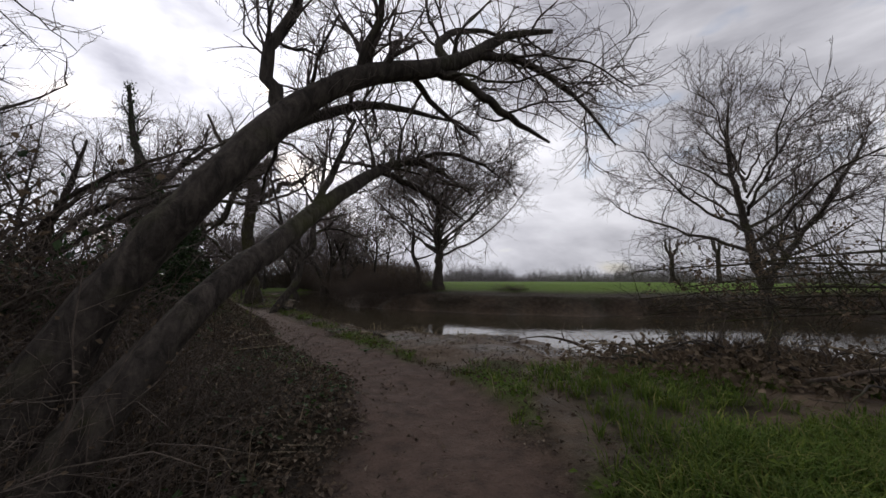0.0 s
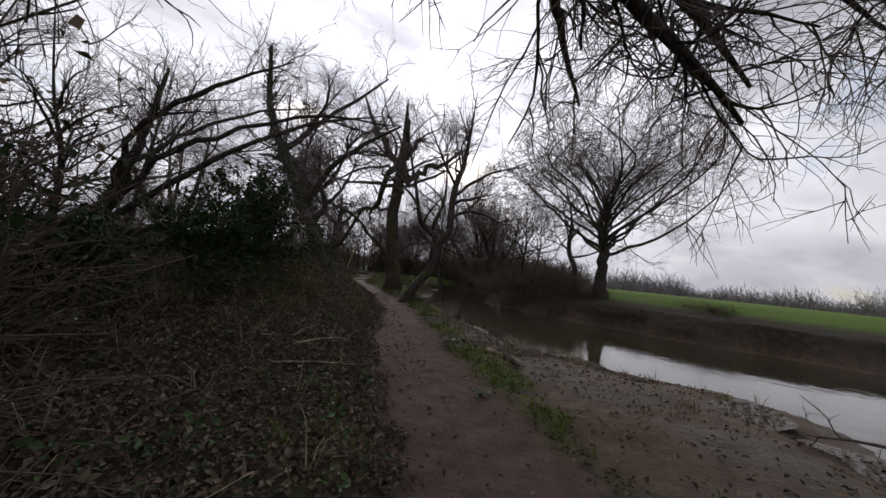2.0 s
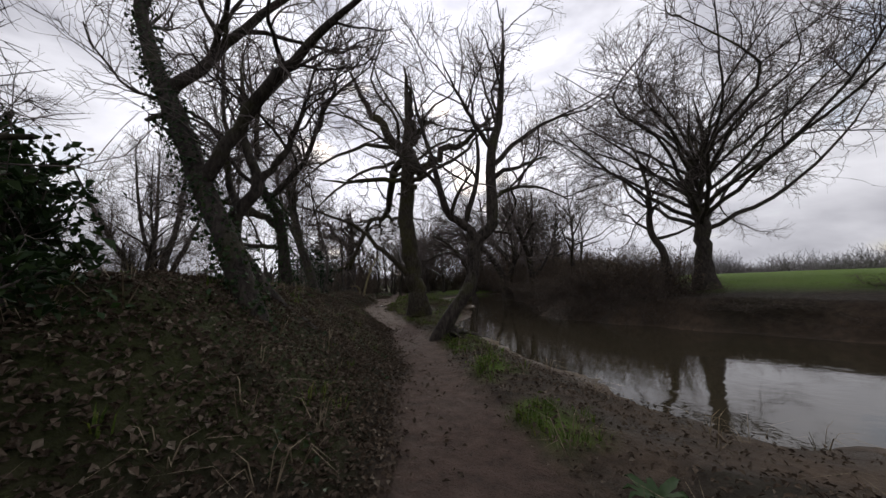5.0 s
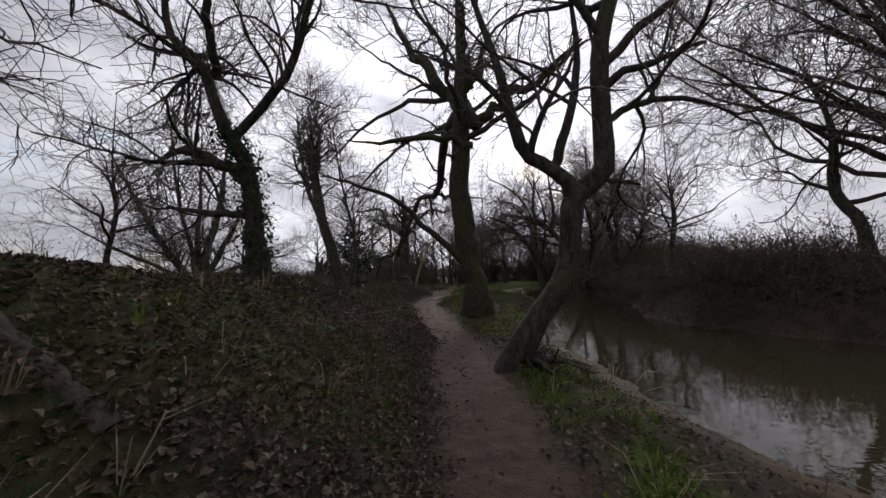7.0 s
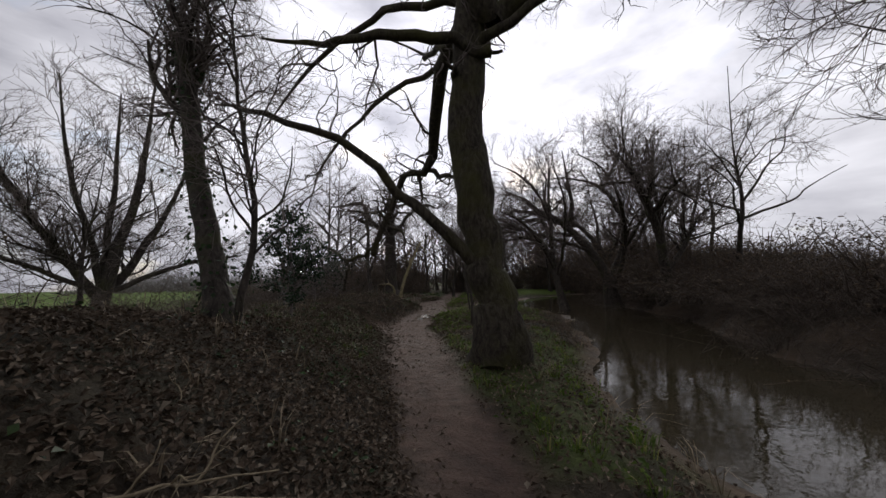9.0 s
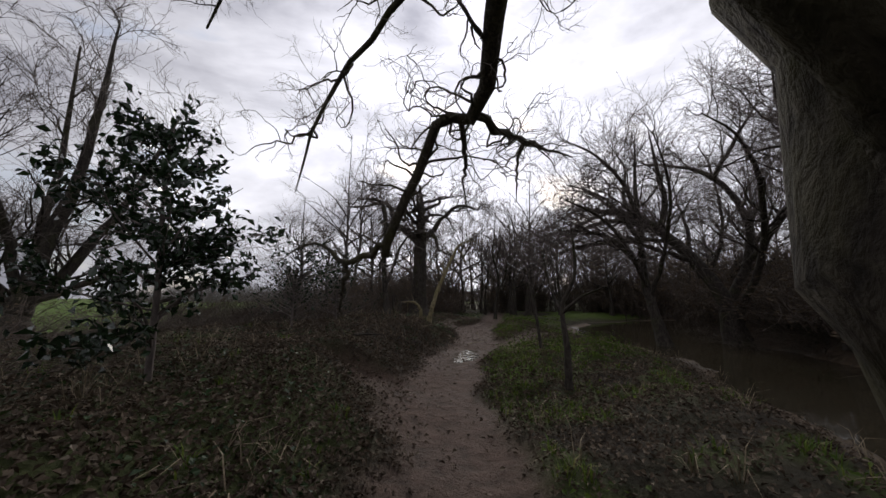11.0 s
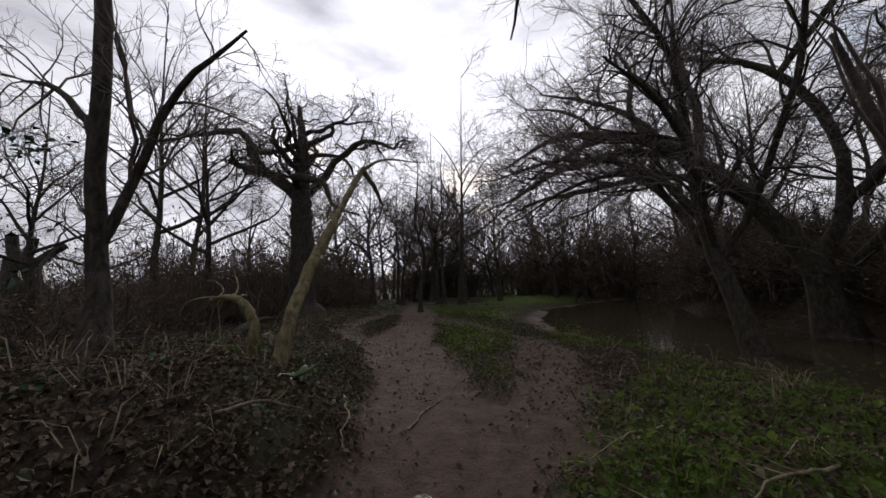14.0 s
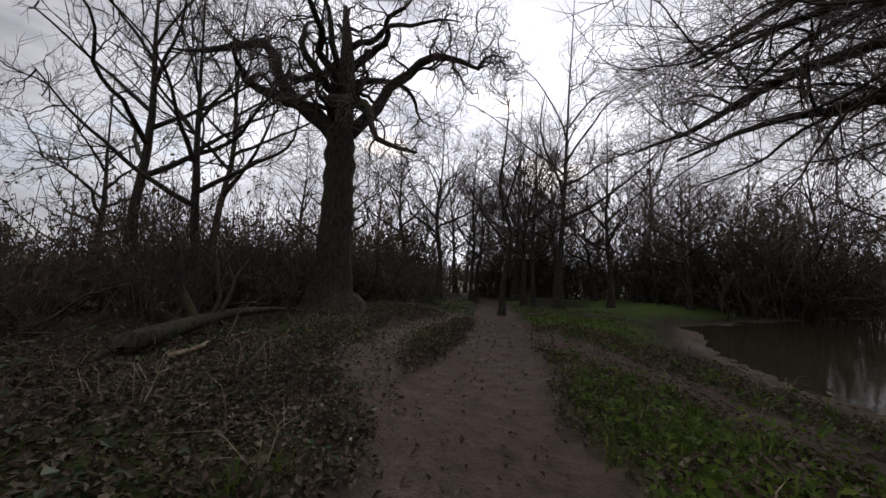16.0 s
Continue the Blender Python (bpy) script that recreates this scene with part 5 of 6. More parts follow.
# ---------------------------------------------------------------- thickets
def thicket_mesh(seed, stems, height, width, twigs, droop=-0.16, lean=0.45, fat=1.0, leaf_n=260, leaf_s=0.055):
    global rng
    keep_, rng = rng, np.random.default_rng(seed)
    n = 6
    P = np.empty((stems, n, 3))
    P[:, 0] = np.stack([rng.normal(0, width * 0.4, stems), rng.normal(0, width * 0.4, stems), np.full(stems, -0.15)], 1)
    d = unit(np.stack([rng.normal(0, lean, stems), rng.normal(0, lean, stems), np.ones(stems)], 1))
    L = height * rng.uniform(0.5, 1.35, stems)
    for k in range(1, n):
        d = unit(d + rng.normal(0, 0.22, (stems, 3)) + np.array([0, 0, droop]))
        P[:, k] = P[:, k - 1] + d * (L / (n - 1))[:, None]
    R = fat * rng.uniform(0.007, 0.018, stems)[:, None] * np.linspace(1, 0.35, n)[None, :]
    a = tubes(P, R, 3)
    P2, R2 = grow(P, R, twigs, (0.1, 1.0), (30, 85), 0.85, 0.7, 4, 0.28, -0.03, 0.005 * fat)
    b = tubes(P2, R2, 3)
    P3, R3 = grow(P2, R2, int(twigs * 1.4), (0.1, 1.0), (30, 80), 0.42, 0.7, 2, 0.25, 0.0, 0.004 * fat)
    c = tubes(P3, R3, 3)
    stem = mesh_of("stems", *merge(a, b, c))
    k = rng.integers(0, twigs, leaf_n)
    j = rng.integers(1, 4, leaf_n)
    lv, lt = leaf_cloud(P2[k, j] + rng.normal(0, 0.06, (leaf_n, 3)), rng.normal(size=(leaf_n, 3)) + np.array([0, 0, 0.6]), leaf_s, aspect=0.6)
    leaf = mesh_of("leaves", lv, None, lt, False)
    rng = keep_
    return stem, leaf


THICKETS = [thicket_mesh(200 + i, 60, 2.2, 1.2, 180) for i in range(5)] + [thicket_mesh(300 + i, 75, 2.2, 1.25, 280, -0.06, 0.34, 1.35, 900, 0.085) for i in range(3)]
for st_, lf_ in THICKETS:
    st_.materials.append(M_BRAMBLE)
    lf_.materials.append(M_BROWNLEAF)
GREENLEAF = []
for st_, lf_ in THICKETS:
    g_ = lf_.copy()
    g_.materials.clear()
    g_.materials.append(M_IVY)
    GREENLEAF.append(g_)


def thicket(x, y, scale, k, green, group, tall=False):
    root = new("bramble_bush")
    root.matrix_world = pose(x, y, ground_z(x, y) - 0.05, 0, 0, rng.uniform(0, 360)) @ Matrix.Diagonal((scale[0], scale[0], scale[1], 1))
    k = 5 + k % 3 if tall else k % 5
    st, lf = THICKETS[k]
    a = new("stem_tangle", st)
    b = new("leaves", GREENLEAF[k] if green else lf)
    a.parent = b.parent = root
    a["kind"] = b["kind"] = "stuff"
    tagged(root, "tall bare shrub with many thin upright stems" if tall else "tangled bramble bush with a few dark green leaves" if green else "tangled bare bramble bush with withered brown leaves", "bush", group)


def bank_points(line, run0, run1, step, off0, off1):
    pts, d = [], 0.0
    p = np.array(line, float)
    seg = np.linalg.norm(np.diff(p, axis=0), axis=1)
    cum = np.concatenate([[0], np.cumsum(seg)]) - 52.0
    for r in np.arange(run0, run1, step):
        i = min(max(np.searchsorted(cum, r) - 1, 0), len(seg) - 1)
        t = (r - cum[i]) / seg[i]
        c = p[i] + t * (p[i + 1] - p[i])
        dr = (p[i + 1] - p[i]) / seg[i]
        o = rng.uniform(off0, off1)
        pts.append((c[0] + dr[1] * o, c[1] - dr[0] * o))
    return pts


n_ = 0
# dense hedge left of the first stretch
for run0, run1, step, o0, o1, s0, s1 in [(9, 17, 0.8, -4.2, -3.5, 0.55, 0.5), (8, 18, 0.85, -5.4, -4.3, 0.9, 0.85), (8, 16, 1.0, -7.0, -5.6, 1.1, 1.45), (7, 20, 1.6, -10, -7.5, 1.4, 1.7), (24, 34, 2.0, -9, -6.5, 0.7, 0.7),
                                         (41, 46, 2.0, -8.5, -5.8, 0.8, 0.6), (45, 60, 3.4, -14, -10, 1.2, 0.8), (62, 68, 1.6, -4.5, -2.5, 1.0, 1.0), (36, 44, 1.6, -6.5, -4.2, 0.7, 0.4), (33, 46, 1.2, -10.5, -7, 0.9, 0.5)]:
    for x_, y_ in bank_points(PATH_LINE, run0, run1, step, o0, o1):
        thicket(x_, y_, (s0 * rng.uniform(0.85, 1.2), s1 * rng.uniform(0.8, 1.2)), n_, n_ % 3 == 0 and run0 < 20, "brambles beside the path", run0 < 10 and o0 < -4 and n_ % 2 == 0)
        n_ += 1
# brambles on the far river bank
for (ax_, ay_), (bx_, by_) in zip(FAR_BANK[4:-1], FAR_BANK[5:]):
    L_ = math.hypot(bx_ - ax_, by_ - ay_)
    if L_ > 40:
        continue
    for rowo in (0.5, 1.7, 3.2):
        for t_ in np.arange(0, 1, 1.9 / L_):
            o_ = rowo + rng.uniform(-0.4, 0.5)
            x_, y_ = ax_ + t_ * (bx_ - ax_) + (by_ - ay_) / L_ * o_, ay_ + t_ * (by_ - ay_) - (bx_ - ax_) / L_ * o_
            if x_ > -1.0 and rowo > 1:
                continue
            if y_ < 28:
                low_ = 0.4 if x_ > -0.6 else 1.0
                thicket(x_, y_, (rng.uniform(0.8, 1.05), rng.uniform(0.42, 0.6) * low_ * (1.0 + 0.16 * rowo)), n_, False, "brambles on the far bank", rowo > 1 and n_ % 2 == 0)
                n_ += 1
                continue
            h_ = (0.45, 0.85, 1.05)[int(rowo > 1) + int(rowo > 3)] * (0.7 if x_ > -2.5 else 1.0)
            thicket(x_, y_, (rng.uniform(0.8, 1.1), h_ * rng.uniform(0.8, 1.2) * (1.3 if y_ > 42 else 0.75 if y_ > 35 else 0.5)), n_, False, "brambles on the far bank", rowo > 1)
            n_ += 1

# taller scrub closing the wood ahead and behind the far bank
for x_, y_, s_, h_ in [(-27, 51, 2.2, 2.0), (-24, 54, 2.2, 2.1), (-30, 53, 2.2, 2.0), (-33, 50, 2.2, 2.1), (-36, 46, 2.2, 2.0), (-38, 52, 2.4, 2.3), (-20.5, 57, 2.2, 2.2), (-17, 60, 2.4, 2.2), (-27, 58, 2.4, 2.4), (-33, 58, 2.4, 2.5), (-22, 63, 2.6, 2.6),
                       (-34, 42, 2.0, 1.7), (-32.5, 38, 1.7, 1.4), (-37, 38, 2.2, 1.6), (-31.5, 47.5, 1.8, 1.6), (-28.8, 46.5, 1.5, 1.3), (-25.2, 48.5, 1.5, 1.3), (-22.6, 51, 1.6, 1.5), (-30, 42, 1.4, 1.1), (-13, 65, 2.6, 2.4), (-8, 68, 2.6, 2.4),
                       (-8.0, 33.2, 1.9, 1.7), (-9.2, 36.4, 1.9, 2.0), (-10.6, 39.2, 2.0, 2.1), (-12.2, 41.8, 2.0, 2.1), (-13.3, 44.6, 2.0, 2.1), (-13.6, 47.6, 2.1, 2.2), (-13, 51, 2.2, 2.3), (-11.5, 55, 2.3, 2.4), (-15.5, 58, 2.3, 2.2), (-24.5, 59, 2.4, 2.6), (-29, 56, 2.4, 2.5), (-31, 50.5, 2.0, 1.9), (-6.2, 27.6, 1.0, 0.6), (-6.6, 29.8, 1.3, 0.9), (-6.6, 32.5, 1.8, 1.6), (-7.2, 35.5, 1.8, 1.7), (-7.8, 38.8, 1.8, 1.8), (-8.8, 42, 1.9, 1.8), (-9.4, 45.5, 1.9, 1.9), (-9.2, 49, 2.0, 2.0), (-8, 53, 2.0, 2.0), (-5.5, 57.5, 2.2, 2.1),
                       (-5.2, 37, 2.0, 2.0), (-6.0, 42, 2.0, 2.1), (-6.5, 47, 2.1, 2.1), (4, 24, 1.0, 0.5),
                       (-30.4, 35.2, 1.2, 1.2), (-33, 33, 1.6, 1.0), (-24.6, 28.8, 1.0, 0.7), (-26.5, 27.5, 1.2, 0.7), (15, 19.8, 1.6, 0.9), (18, 20.2, 1.8, 1.2), (21, 20, 2, 1.5), (11.5, 20.4, 1.2, 0.6)]:
    if y_ < 45:
        thicket(x_, y_, (s_ * 0.9, h_ * (0.85 if y_ > 42 else 0.34 if x_ > -12.5 and y_ < 37 else 0.5 if x_ > -15 else 0.8)), n_, False, "scrub in the wood", True)
    n_ += 1


# high thicket where the river bends away, thin shrubs before the gnarled oak
for x_, y_, s_, h_ in [(-29.4, 35.5, 0.8, 1.5), (-31.6, 37.2, 1.1, 1.4), (-33, 39.5, 1.2, 1.6), (-19.6, 55, 2.0, 2.4), (-17.9, 57.2, 2.1, 2.7), (-16.4, 59.4, 2.1, 2.8), (-14.8, 61.8, 2.2, 2.9), (-13.2, 64.5, 2.3, 3.0), (-18.6, 60.5, 2.3, 3.0), (-12.6, 51.5, 2.0, 2.4), (-12.2, 55.2, 2.1, 2.5), (-10.6, 58.6, 2.2, 2.7), (-21.4, 57.5, 2.2, 2.6), (-12.6, 47.6, 1.6, 1.0), (-12.0, 44.2, 1.5, 0.9)]:
    thicket(x_, y_, (s_, h_), n_, False, "scrub in the wood", True)
    n_ += 1
for x_, y_, s_, h_ in [(-30.6, 33.6, 0.9, 1.5), (-28.6, 33.2, 0.7, 1.2), (-32.6, 34.6, 1.2, 1.7), (-30.8, 31.6, 0.9, 1.1), (-34.2, 32.4, 1.4, 1.6), (-27.2, 31.0, 0.8, 0.8), (-35.5, 36.5, 1.5, 1.9)]:
    thicket(x_, y_, (s_, h_), n_, False, "scrub in the wood", True)
    n_ += 1
# belt of scrub round the far end of the walk
for az_ in range(-82, 36, 4):
    for d_, k_ in ((15.5, 1.0), (20.5, 1.35), (26.5, 1.7)):
        a_ = radians(az_ + rng.uniform(-2, 2))
        x_, y_ = -19.5 + (d_ + rng.uniform(-1.5, 1.5)) * math.sin(a_), 30.5 + (d_ + rng.uniform(-1.5, 1.5)) * math.cos(a_)
        if -50 < az_ < 14 and (d_ < 16 or k_ < 1.5 and az_ % 8):
            continue
        *_, dp_, s_, sn_, sf_ = land(np.array([x_]), np.array([y_]))
        if abs(dp_[0]) < 2.0 and s_[0] < 62 or (dp_[0] > 0 and sf_[0] < 0.6 and (sn_[0] > -0.6 or y_ < 52)):
            continue
        low_ = float(np.interp(az_, [-82, -64, -45, -30, 10, 18, 36], [0.2, 0.45, 1.2, 1.3, 1.3, 0.6, 0.4]))
        thicket(x_, y_, (1.5 * k_ ** 0.5, 1.4 * k_ * low_ * rng.uniform(0.75, 1.25)), n_, False, "scrub in the wood", True)
        n_ += 1
# tangle round the feet of the leaning trunks
for x_, y_, s_, h_ in [(-1.9, 1.75, 0.45, 0.45), (-1.45, 2.75, 0.4, 0.35), (-1.55, 2.0, 0.42, 0.42), (-2.2, 1.3, 0.55, 0.5), (-1.75, 2.35, 0.5, 0.55), (-2.7, 1.6, 0.65, 0.7), (-2.0, 2.9, 0.5, 0.55), (-2.3, 3.3, 0.6, 0.6), (-2.7, 2.2, 0.6, 0.6), (-1.7, 3.9, 0.5, 0.5), (-3.2, 4.4, 0.7, 0.7)]:
    thicket(x_, y_, (s_, h_), n_, False, "brambles beside the path")
    n_ += 1


# ---------------------------------------------------------------- ground cover
def scatter(n, x0, x1, y0, y1, keep):
    x, y = rng.uniform(x0, x1, n), rng.uniform(y0, y1, n)
    h, path, mud, grass, dp, s, sn, sf = land(x, y)
    k = keep(path, mud, grass, dp, s, sn, sf)
    k = rng.random(n) < k
    return x[k], y[k], h[k]


def litter():
    def keep(path, mud, grass, dp, s, sn, sf):
        near = np.exp(-(np.abs(dp) / 5.0) ** 2)
        w = np.where(dp < 0, 1.0, np.where(sn < -0.3, np.interp(s, [0, 34, 38, 60], [0.25, 0.25, 0.8, 0.7]), 0))
        return w * near * (1 - 0.965 * path) * (1 - 0.75 * mud)
    x, y, z = scatter(1150000, -29, 2, 2, 40, keep)
    n = len(x)
    pts = np.stack([x, y, z + 0.012 + np.abs(rng.normal(0, 0.012, n))], 1)
    nr = np.stack([rng.normal(0, 0.7, n), rng.normal(0, 0.7, n), np.ones(n)], 1)
    v, t = leaf_cloud(pts, nr, 0.05, fold=0.5, aspect=0.65)
    tagged(part_mesh("fallen_leaves", mesh_of("fallen_leaves", v, None, t, False), M_LITTER), "brown fallen leaves strewn over the bank", "leaves", kind="stuff")


litter()

for px_, py_, a_, b_, ang_ in PUDDLES:      # leaves and crumbs of mud lying in the puddles
    k_ = 260
    r_, t_ = np.sqrt(rng.random(k_)) * 1.15, rng.random(k_) * 2 * np.pi
    u_, w_ = a_ * r_ * np.cos(t_), b_ * r_ * np.sin(t_)
    c_, s_ = math.cos(radians(ang_)), math.sin(radians(ang_))
    pt_ = np.stack([px_ + u_ * c_ - w_ * s_, py_ + u_ * s_ + w_ * c_, np.full(k_, ground_z(px_, py_) + 0.042)], 1)
    v_, t_ = leaf_cloud(pt_, np.stack([rng.normal(0, 0.25, k_), rng.normal(0, 0.25, k_), np.ones(k_)], 1), 0.055, fold=0.25, aspect=0.7)
    tagged(part_mesh("sodden_leaves", mesh_of("sodden_leaves", v_, None, t_, False), M_LITTER), "sodden brown leaves floating in the puddle", "leaves", kind="stuff")


def blades(name, x, y, z, per, height, lean, mat, label, category, width=0.006):
    n = len(x) * per
    i = np.repeat(np.arange(len(x)), per)
    a = rng.random(n) * 2 * np.pi
    r = np.abs(rng.normal(0, 0.07, n))
    b = np.stack([x[i] + r * np.cos(a), y[i] + r * np.sin(a), z[i] - 0.015], 1)
    hh = height * rng.uniform(0.45, 1.3, n)
    out = np.stack([np.cos(a), np.sin(a), np.zeros(n)], 1)
    side = np.stack([-np.sin(a), np.cos(a), np.zeros(n)], 1) * (width * rng.uniform(0.7, 1.4, n))[:, None]
    k = lean * rng.uniform(0.3, 1.5, n)
    m = b + out * (hh * k * 0.3)[:, None] + np.array([0, 0, 1]) * (hh * 0.6)[:, None]
    t = b + out * (hh * k)[:, None] + np.array([0, 0, 1]) * (hh * (1 - 0.25 * k))[:, None]
    v = np.stack([b - side, b + side, m + side * 0.8, m - side * 0.8, t], 1).reshape(-1, 3)
    o = np.arange(n)[:, None] * 5
    q = o + np.array([[0, 1, 2, 3]])
    tr = o + np.array([[3, 2, 4]])
    tagged(part_mesh(name, mesh_of(name, v, q, tr, False), mat), label, category, kind="stuff")


def grass_keep(path, mud, grass, dp, s, sn, sf):
    near = np.exp(-(np.abs(dp) / 4.5) ** 2)
    return np.where(sf < 0, grass, 0) * near * (1 - path) * (1 - mud) * np.where(dp < 0, 0.35, 1.0)


blades("grass_tufts", *scatter(60000, -30, 8, 0, 46, grass_keep), 13, 0.13, 0.7, M_GRASS, "short green winter grass on the verge", "grass")
blades("long_grass", *scatter(7000, 1.5, 7, 2.0, 6.2, lambda p, m, g, dp, s, sn, sf: g), 14, 0.17, 0.9, M_GRASS, "longer tufted grass beside the path", "grass")
blades("dry_grass", *scatter(15000, -30, 3, 3, 44, lambda p, m, g, dp, s, sn, sf: np.where((dp < -1.1) & (dp > -4.5), 0.22, np.where((dp > 0.7) & (sn < -0.3), 0.1, 0)) * (1 - p)), 7, 0.30, 1.4, M_DEAD,
       "dry straw-coloured grass stalks on the bank", "grass", 0.004)


def herbs(name, n0, keep, size, per, mat, label, x0=-30, x1=8, y0=0, y1=46, tall=0.05, wide=0.10):
    x, y, z = scatter(n0, x0, x1, y0, y1, keep)
    i = np.repeat(np.arange(len(x)), per)
    n = len(i)
    pts = np.stack([x[i] + rng.normal(0, wide, n), y[i] + rng.normal(0, wide, n), z[i] + np.abs(rng.normal(tall, tall, n))], 1)
    nr = np.stack([rng.normal(0, 0.55, n), rng.normal(0, 0.55, n), np.ones(n)], 1)
    v, t = leaf_cloud(pts, nr, size, fold=0.3, aspect=0.7)
    tagged(part_mesh(name, mesh_of(name, v, None, t, False), mat), label, "plants", kind="stuff")


herbs("nettle_plants", 26000, lambda p, m, g, dp, s, sn, sf: np.where((dp > 0) & (sf < 0) & (sn < -0.4), g, 0) * np.exp(-(dp / 5) ** 2) * (1 - p) * (1 - m) * 0.8, 0.055, 11, M_HERB, "low green nettles on the river side of the path")
herbs("ground_ivy", 30000, lambda p, m, g, dp, s, sn, sf: np.where((dp < -0.7), 0.35 + 0.65 * sm(0.1, 0.4, g), 0) * np.exp(-(dp / 3.6) ** 2) * np.interp(s, [0, 14, 19, 28, 33, 60], [0.9, 0.8, 0.2, 0.2, 0.75, 0.75]) * (1 - p) * 0.8, 0.05, 11, M_IVY, "dark ivy and weeds covering the shaded bank")


herbs("woodland_weeds", 9000, lambda p, m, g, dp, s, sn, sf: np.where((dp < -0.9) & (dp > -4.2), sm(-0.1, 0.25, np.sin(s * 2.1 + dp) * 0.3 + rng.random(len(s)) * 0.4), 0) * np.interp(s, [6, 15, 18, 20, 44, 46, 52], [0.9, 0.9, 0.3, 0.12, 0.12, 0.5, 0.5]) * (1 - p), 0.06, 10, M_DOCK, "green weeds and young leaves in the shade", tall=0.06)


def clumps(p, m, g, dp, s, sn, sf):
    return np.where((dp > 1.0) & (sn < -0.6) & (sf < 0) & (s > 33), sm(0.45, 0.8, g), 0) * np.exp(-(dp / 4.5) ** 2) * 0.8


herbs("tall_nettle_plants", 2600, clumps, 0.055, 40, M_HERB, "bright green nettle clumps on the mossy verge", -26, -8, 20, 40, 0.13, 0.16)


# ---------------------------------------------------------------- branches and logs lying about
def fallen(name, x, y, az, L, r, label, mat, side=6, arch=0.15, twigs=30, el=0.0, z=None):
    root = new(name)
    zz = ground_z(x, y) if z is None else z
    root.matrix_world = pose(x, y, zz, 0, 0, az)
    tagged(root, label, "branch")
    n = 12
    t = np.linspace(0, 1, n)
    P = np.stack([t * L, rng.normal(0, 0.035, n).cumsum() * 0.6, r * 0.8 + arch * np.sin(np.pi * t) + el * t], 1)[None]
    R = (r * (1 - 0.75 * t))[None]
    R[0, 0] *= 0.25
    P[0, 1, 0] = L * 0.012
    v, q = tubes(P, R, 8, 0.1)
    part_mesh("stem", mesh_of("stem", v, q), mat, root)
    P1, R1 = grow(P, R, side, (0.2, 1), (30, 70), L * 0.4, 0.55, 8, 0.18, 0.02, 0.006, lift=0.2)
    fin = [tubes(P1, R1, 4)]
    if twigs:
        P2, R2 = grow(P1, R1, twigs, (0.1, 1), (30, 70), L * 0.18, 0.6, 5, 0.2, 0.0, 0.003)
        fin.append(tubes(P2, R2, 3))
    part_mesh("twig_spray", mesh_of("twig_spray", *merge(*fin)), mat, root)["kind"] = "stuff"
    return root


# heap of brushwood at the water's edge
for k_ in range(84):
    a_ = rng.uniform(0, 360) if k_ % 3 else rng.uniform(150, 200)
    x_, y_ = 5.4 + rng.normal(0, 1.25), 6.4 + rng.normal(0, 0.7)
    fallen("dead_branch", x_, y_, a_, rng.uniform(0.6, 1.7), rng.uniform(0.012, 0.04), "dead branch in a heap of muddy brushwood", (M_BARK, M_BRAMBLE, M_BRAMBLE, M_BARK, M_DEAD)[k_ % 5], 6, rng.uniform(0.04, 0.3), 26, rng.uniform(0, 0.35))
for k_, (x_, y_, a_, l_, z_) in enumerate([(8.6, 5.8, 166, 4.6, 1.5), (8.8, 6.6, 172, 5.2, 1.25), (7.8, 5.0, 158, 4.2, 0.95), (8.4, 7.4, 180, 4.6, 0.8), (9.0, 5.6, 164, 5.0, 1.85), (9.2, 7.2, 174, 5.4, 1.6), (8.2, 6.2, 178, 4.4, 1.1)]):
    ob_ = fallen("overhanging_branch", x_, y_, a_, l_, 0.03, "mossy branch with withered leaf clusters reaching over the water", M_MOSSY, 16, 0.15, 140, rng.uniform(-0.35, 0.05), z=z_)
    c_ = np.stack([rng.uniform(0.35, 1.0, 26) * l_, rng.normal(0, 0.35, 26), rng.normal(0.1, 0.22, 26)], 1)
    lp_ = np.repeat(c_, 9, 0) + rng.normal(0, 0.045, (234, 3))
    lv_, lt_ = leaf_cloud(lp_, rng.normal(size=(234, 3)), 0.06)
    part_mesh("withered_leaves", mesh_of("withered_leaves", lv_, None, lt_, False), M_BROWNLEAF, ob_, "clusters of withered brown leaves")
xs_, ys_ = 5.1 + rng.normal(0, 1.2, 6500), 6.4 + rng.normal(0, 0.7, 6500)
hs_ = land(xs_, ys_)[0]
pv_ = np.stack([xs_, ys_, hs_ + np.abs(rng.normal(0.10, 0.13, 6500))], 1)
v_, t_ = leaf_cloud(pv_, rng.normal(size=(6500, 3)) + np.array([0, 0, 0.7]), 0.10, aspect=0.6)
tagged(part_mesh("rotting_leaves", mesh_of("rotting_leaves", v_, None, t_, False), M_BROWNLEAF), "dark rotting leaves caught in the brushwood", "leaves", kind="stuff")

fallen("log", -2.05, 10.55, -38, 1.0, 0.06, "short half-buried log at the path edge", M_DEAD, 2, 0.0, 0)
fallen("log", -1.65, 10.25, -50, 0.6, 0.07, "short half-buried log at the path edge", M_BARK, 1, 0.0, 0)
fallen("log", -6.72, 16.35, 70, 0.4, 0.11, "short cut log wedged against the roots", M_BARK, 1, 0.0, 0)
fallen("log", -17.7, 24.45, 35, 0.6, 0.035, "small rotting log beside the path", M_BARK, 2, 0.02, 0)
fallen("fallen_trunk", -24.7, 31.9, 133, 5.0, 0.13, "dark fallen trunk lying under the trees", M_BARK, 5, 0.12, 30)
fallen("dead_branch", -24.2, 32.2, 128, 2.0, 0.035, "bleached dead branch on the woodland floor", M_DEAD, 3, 0.02, 10)
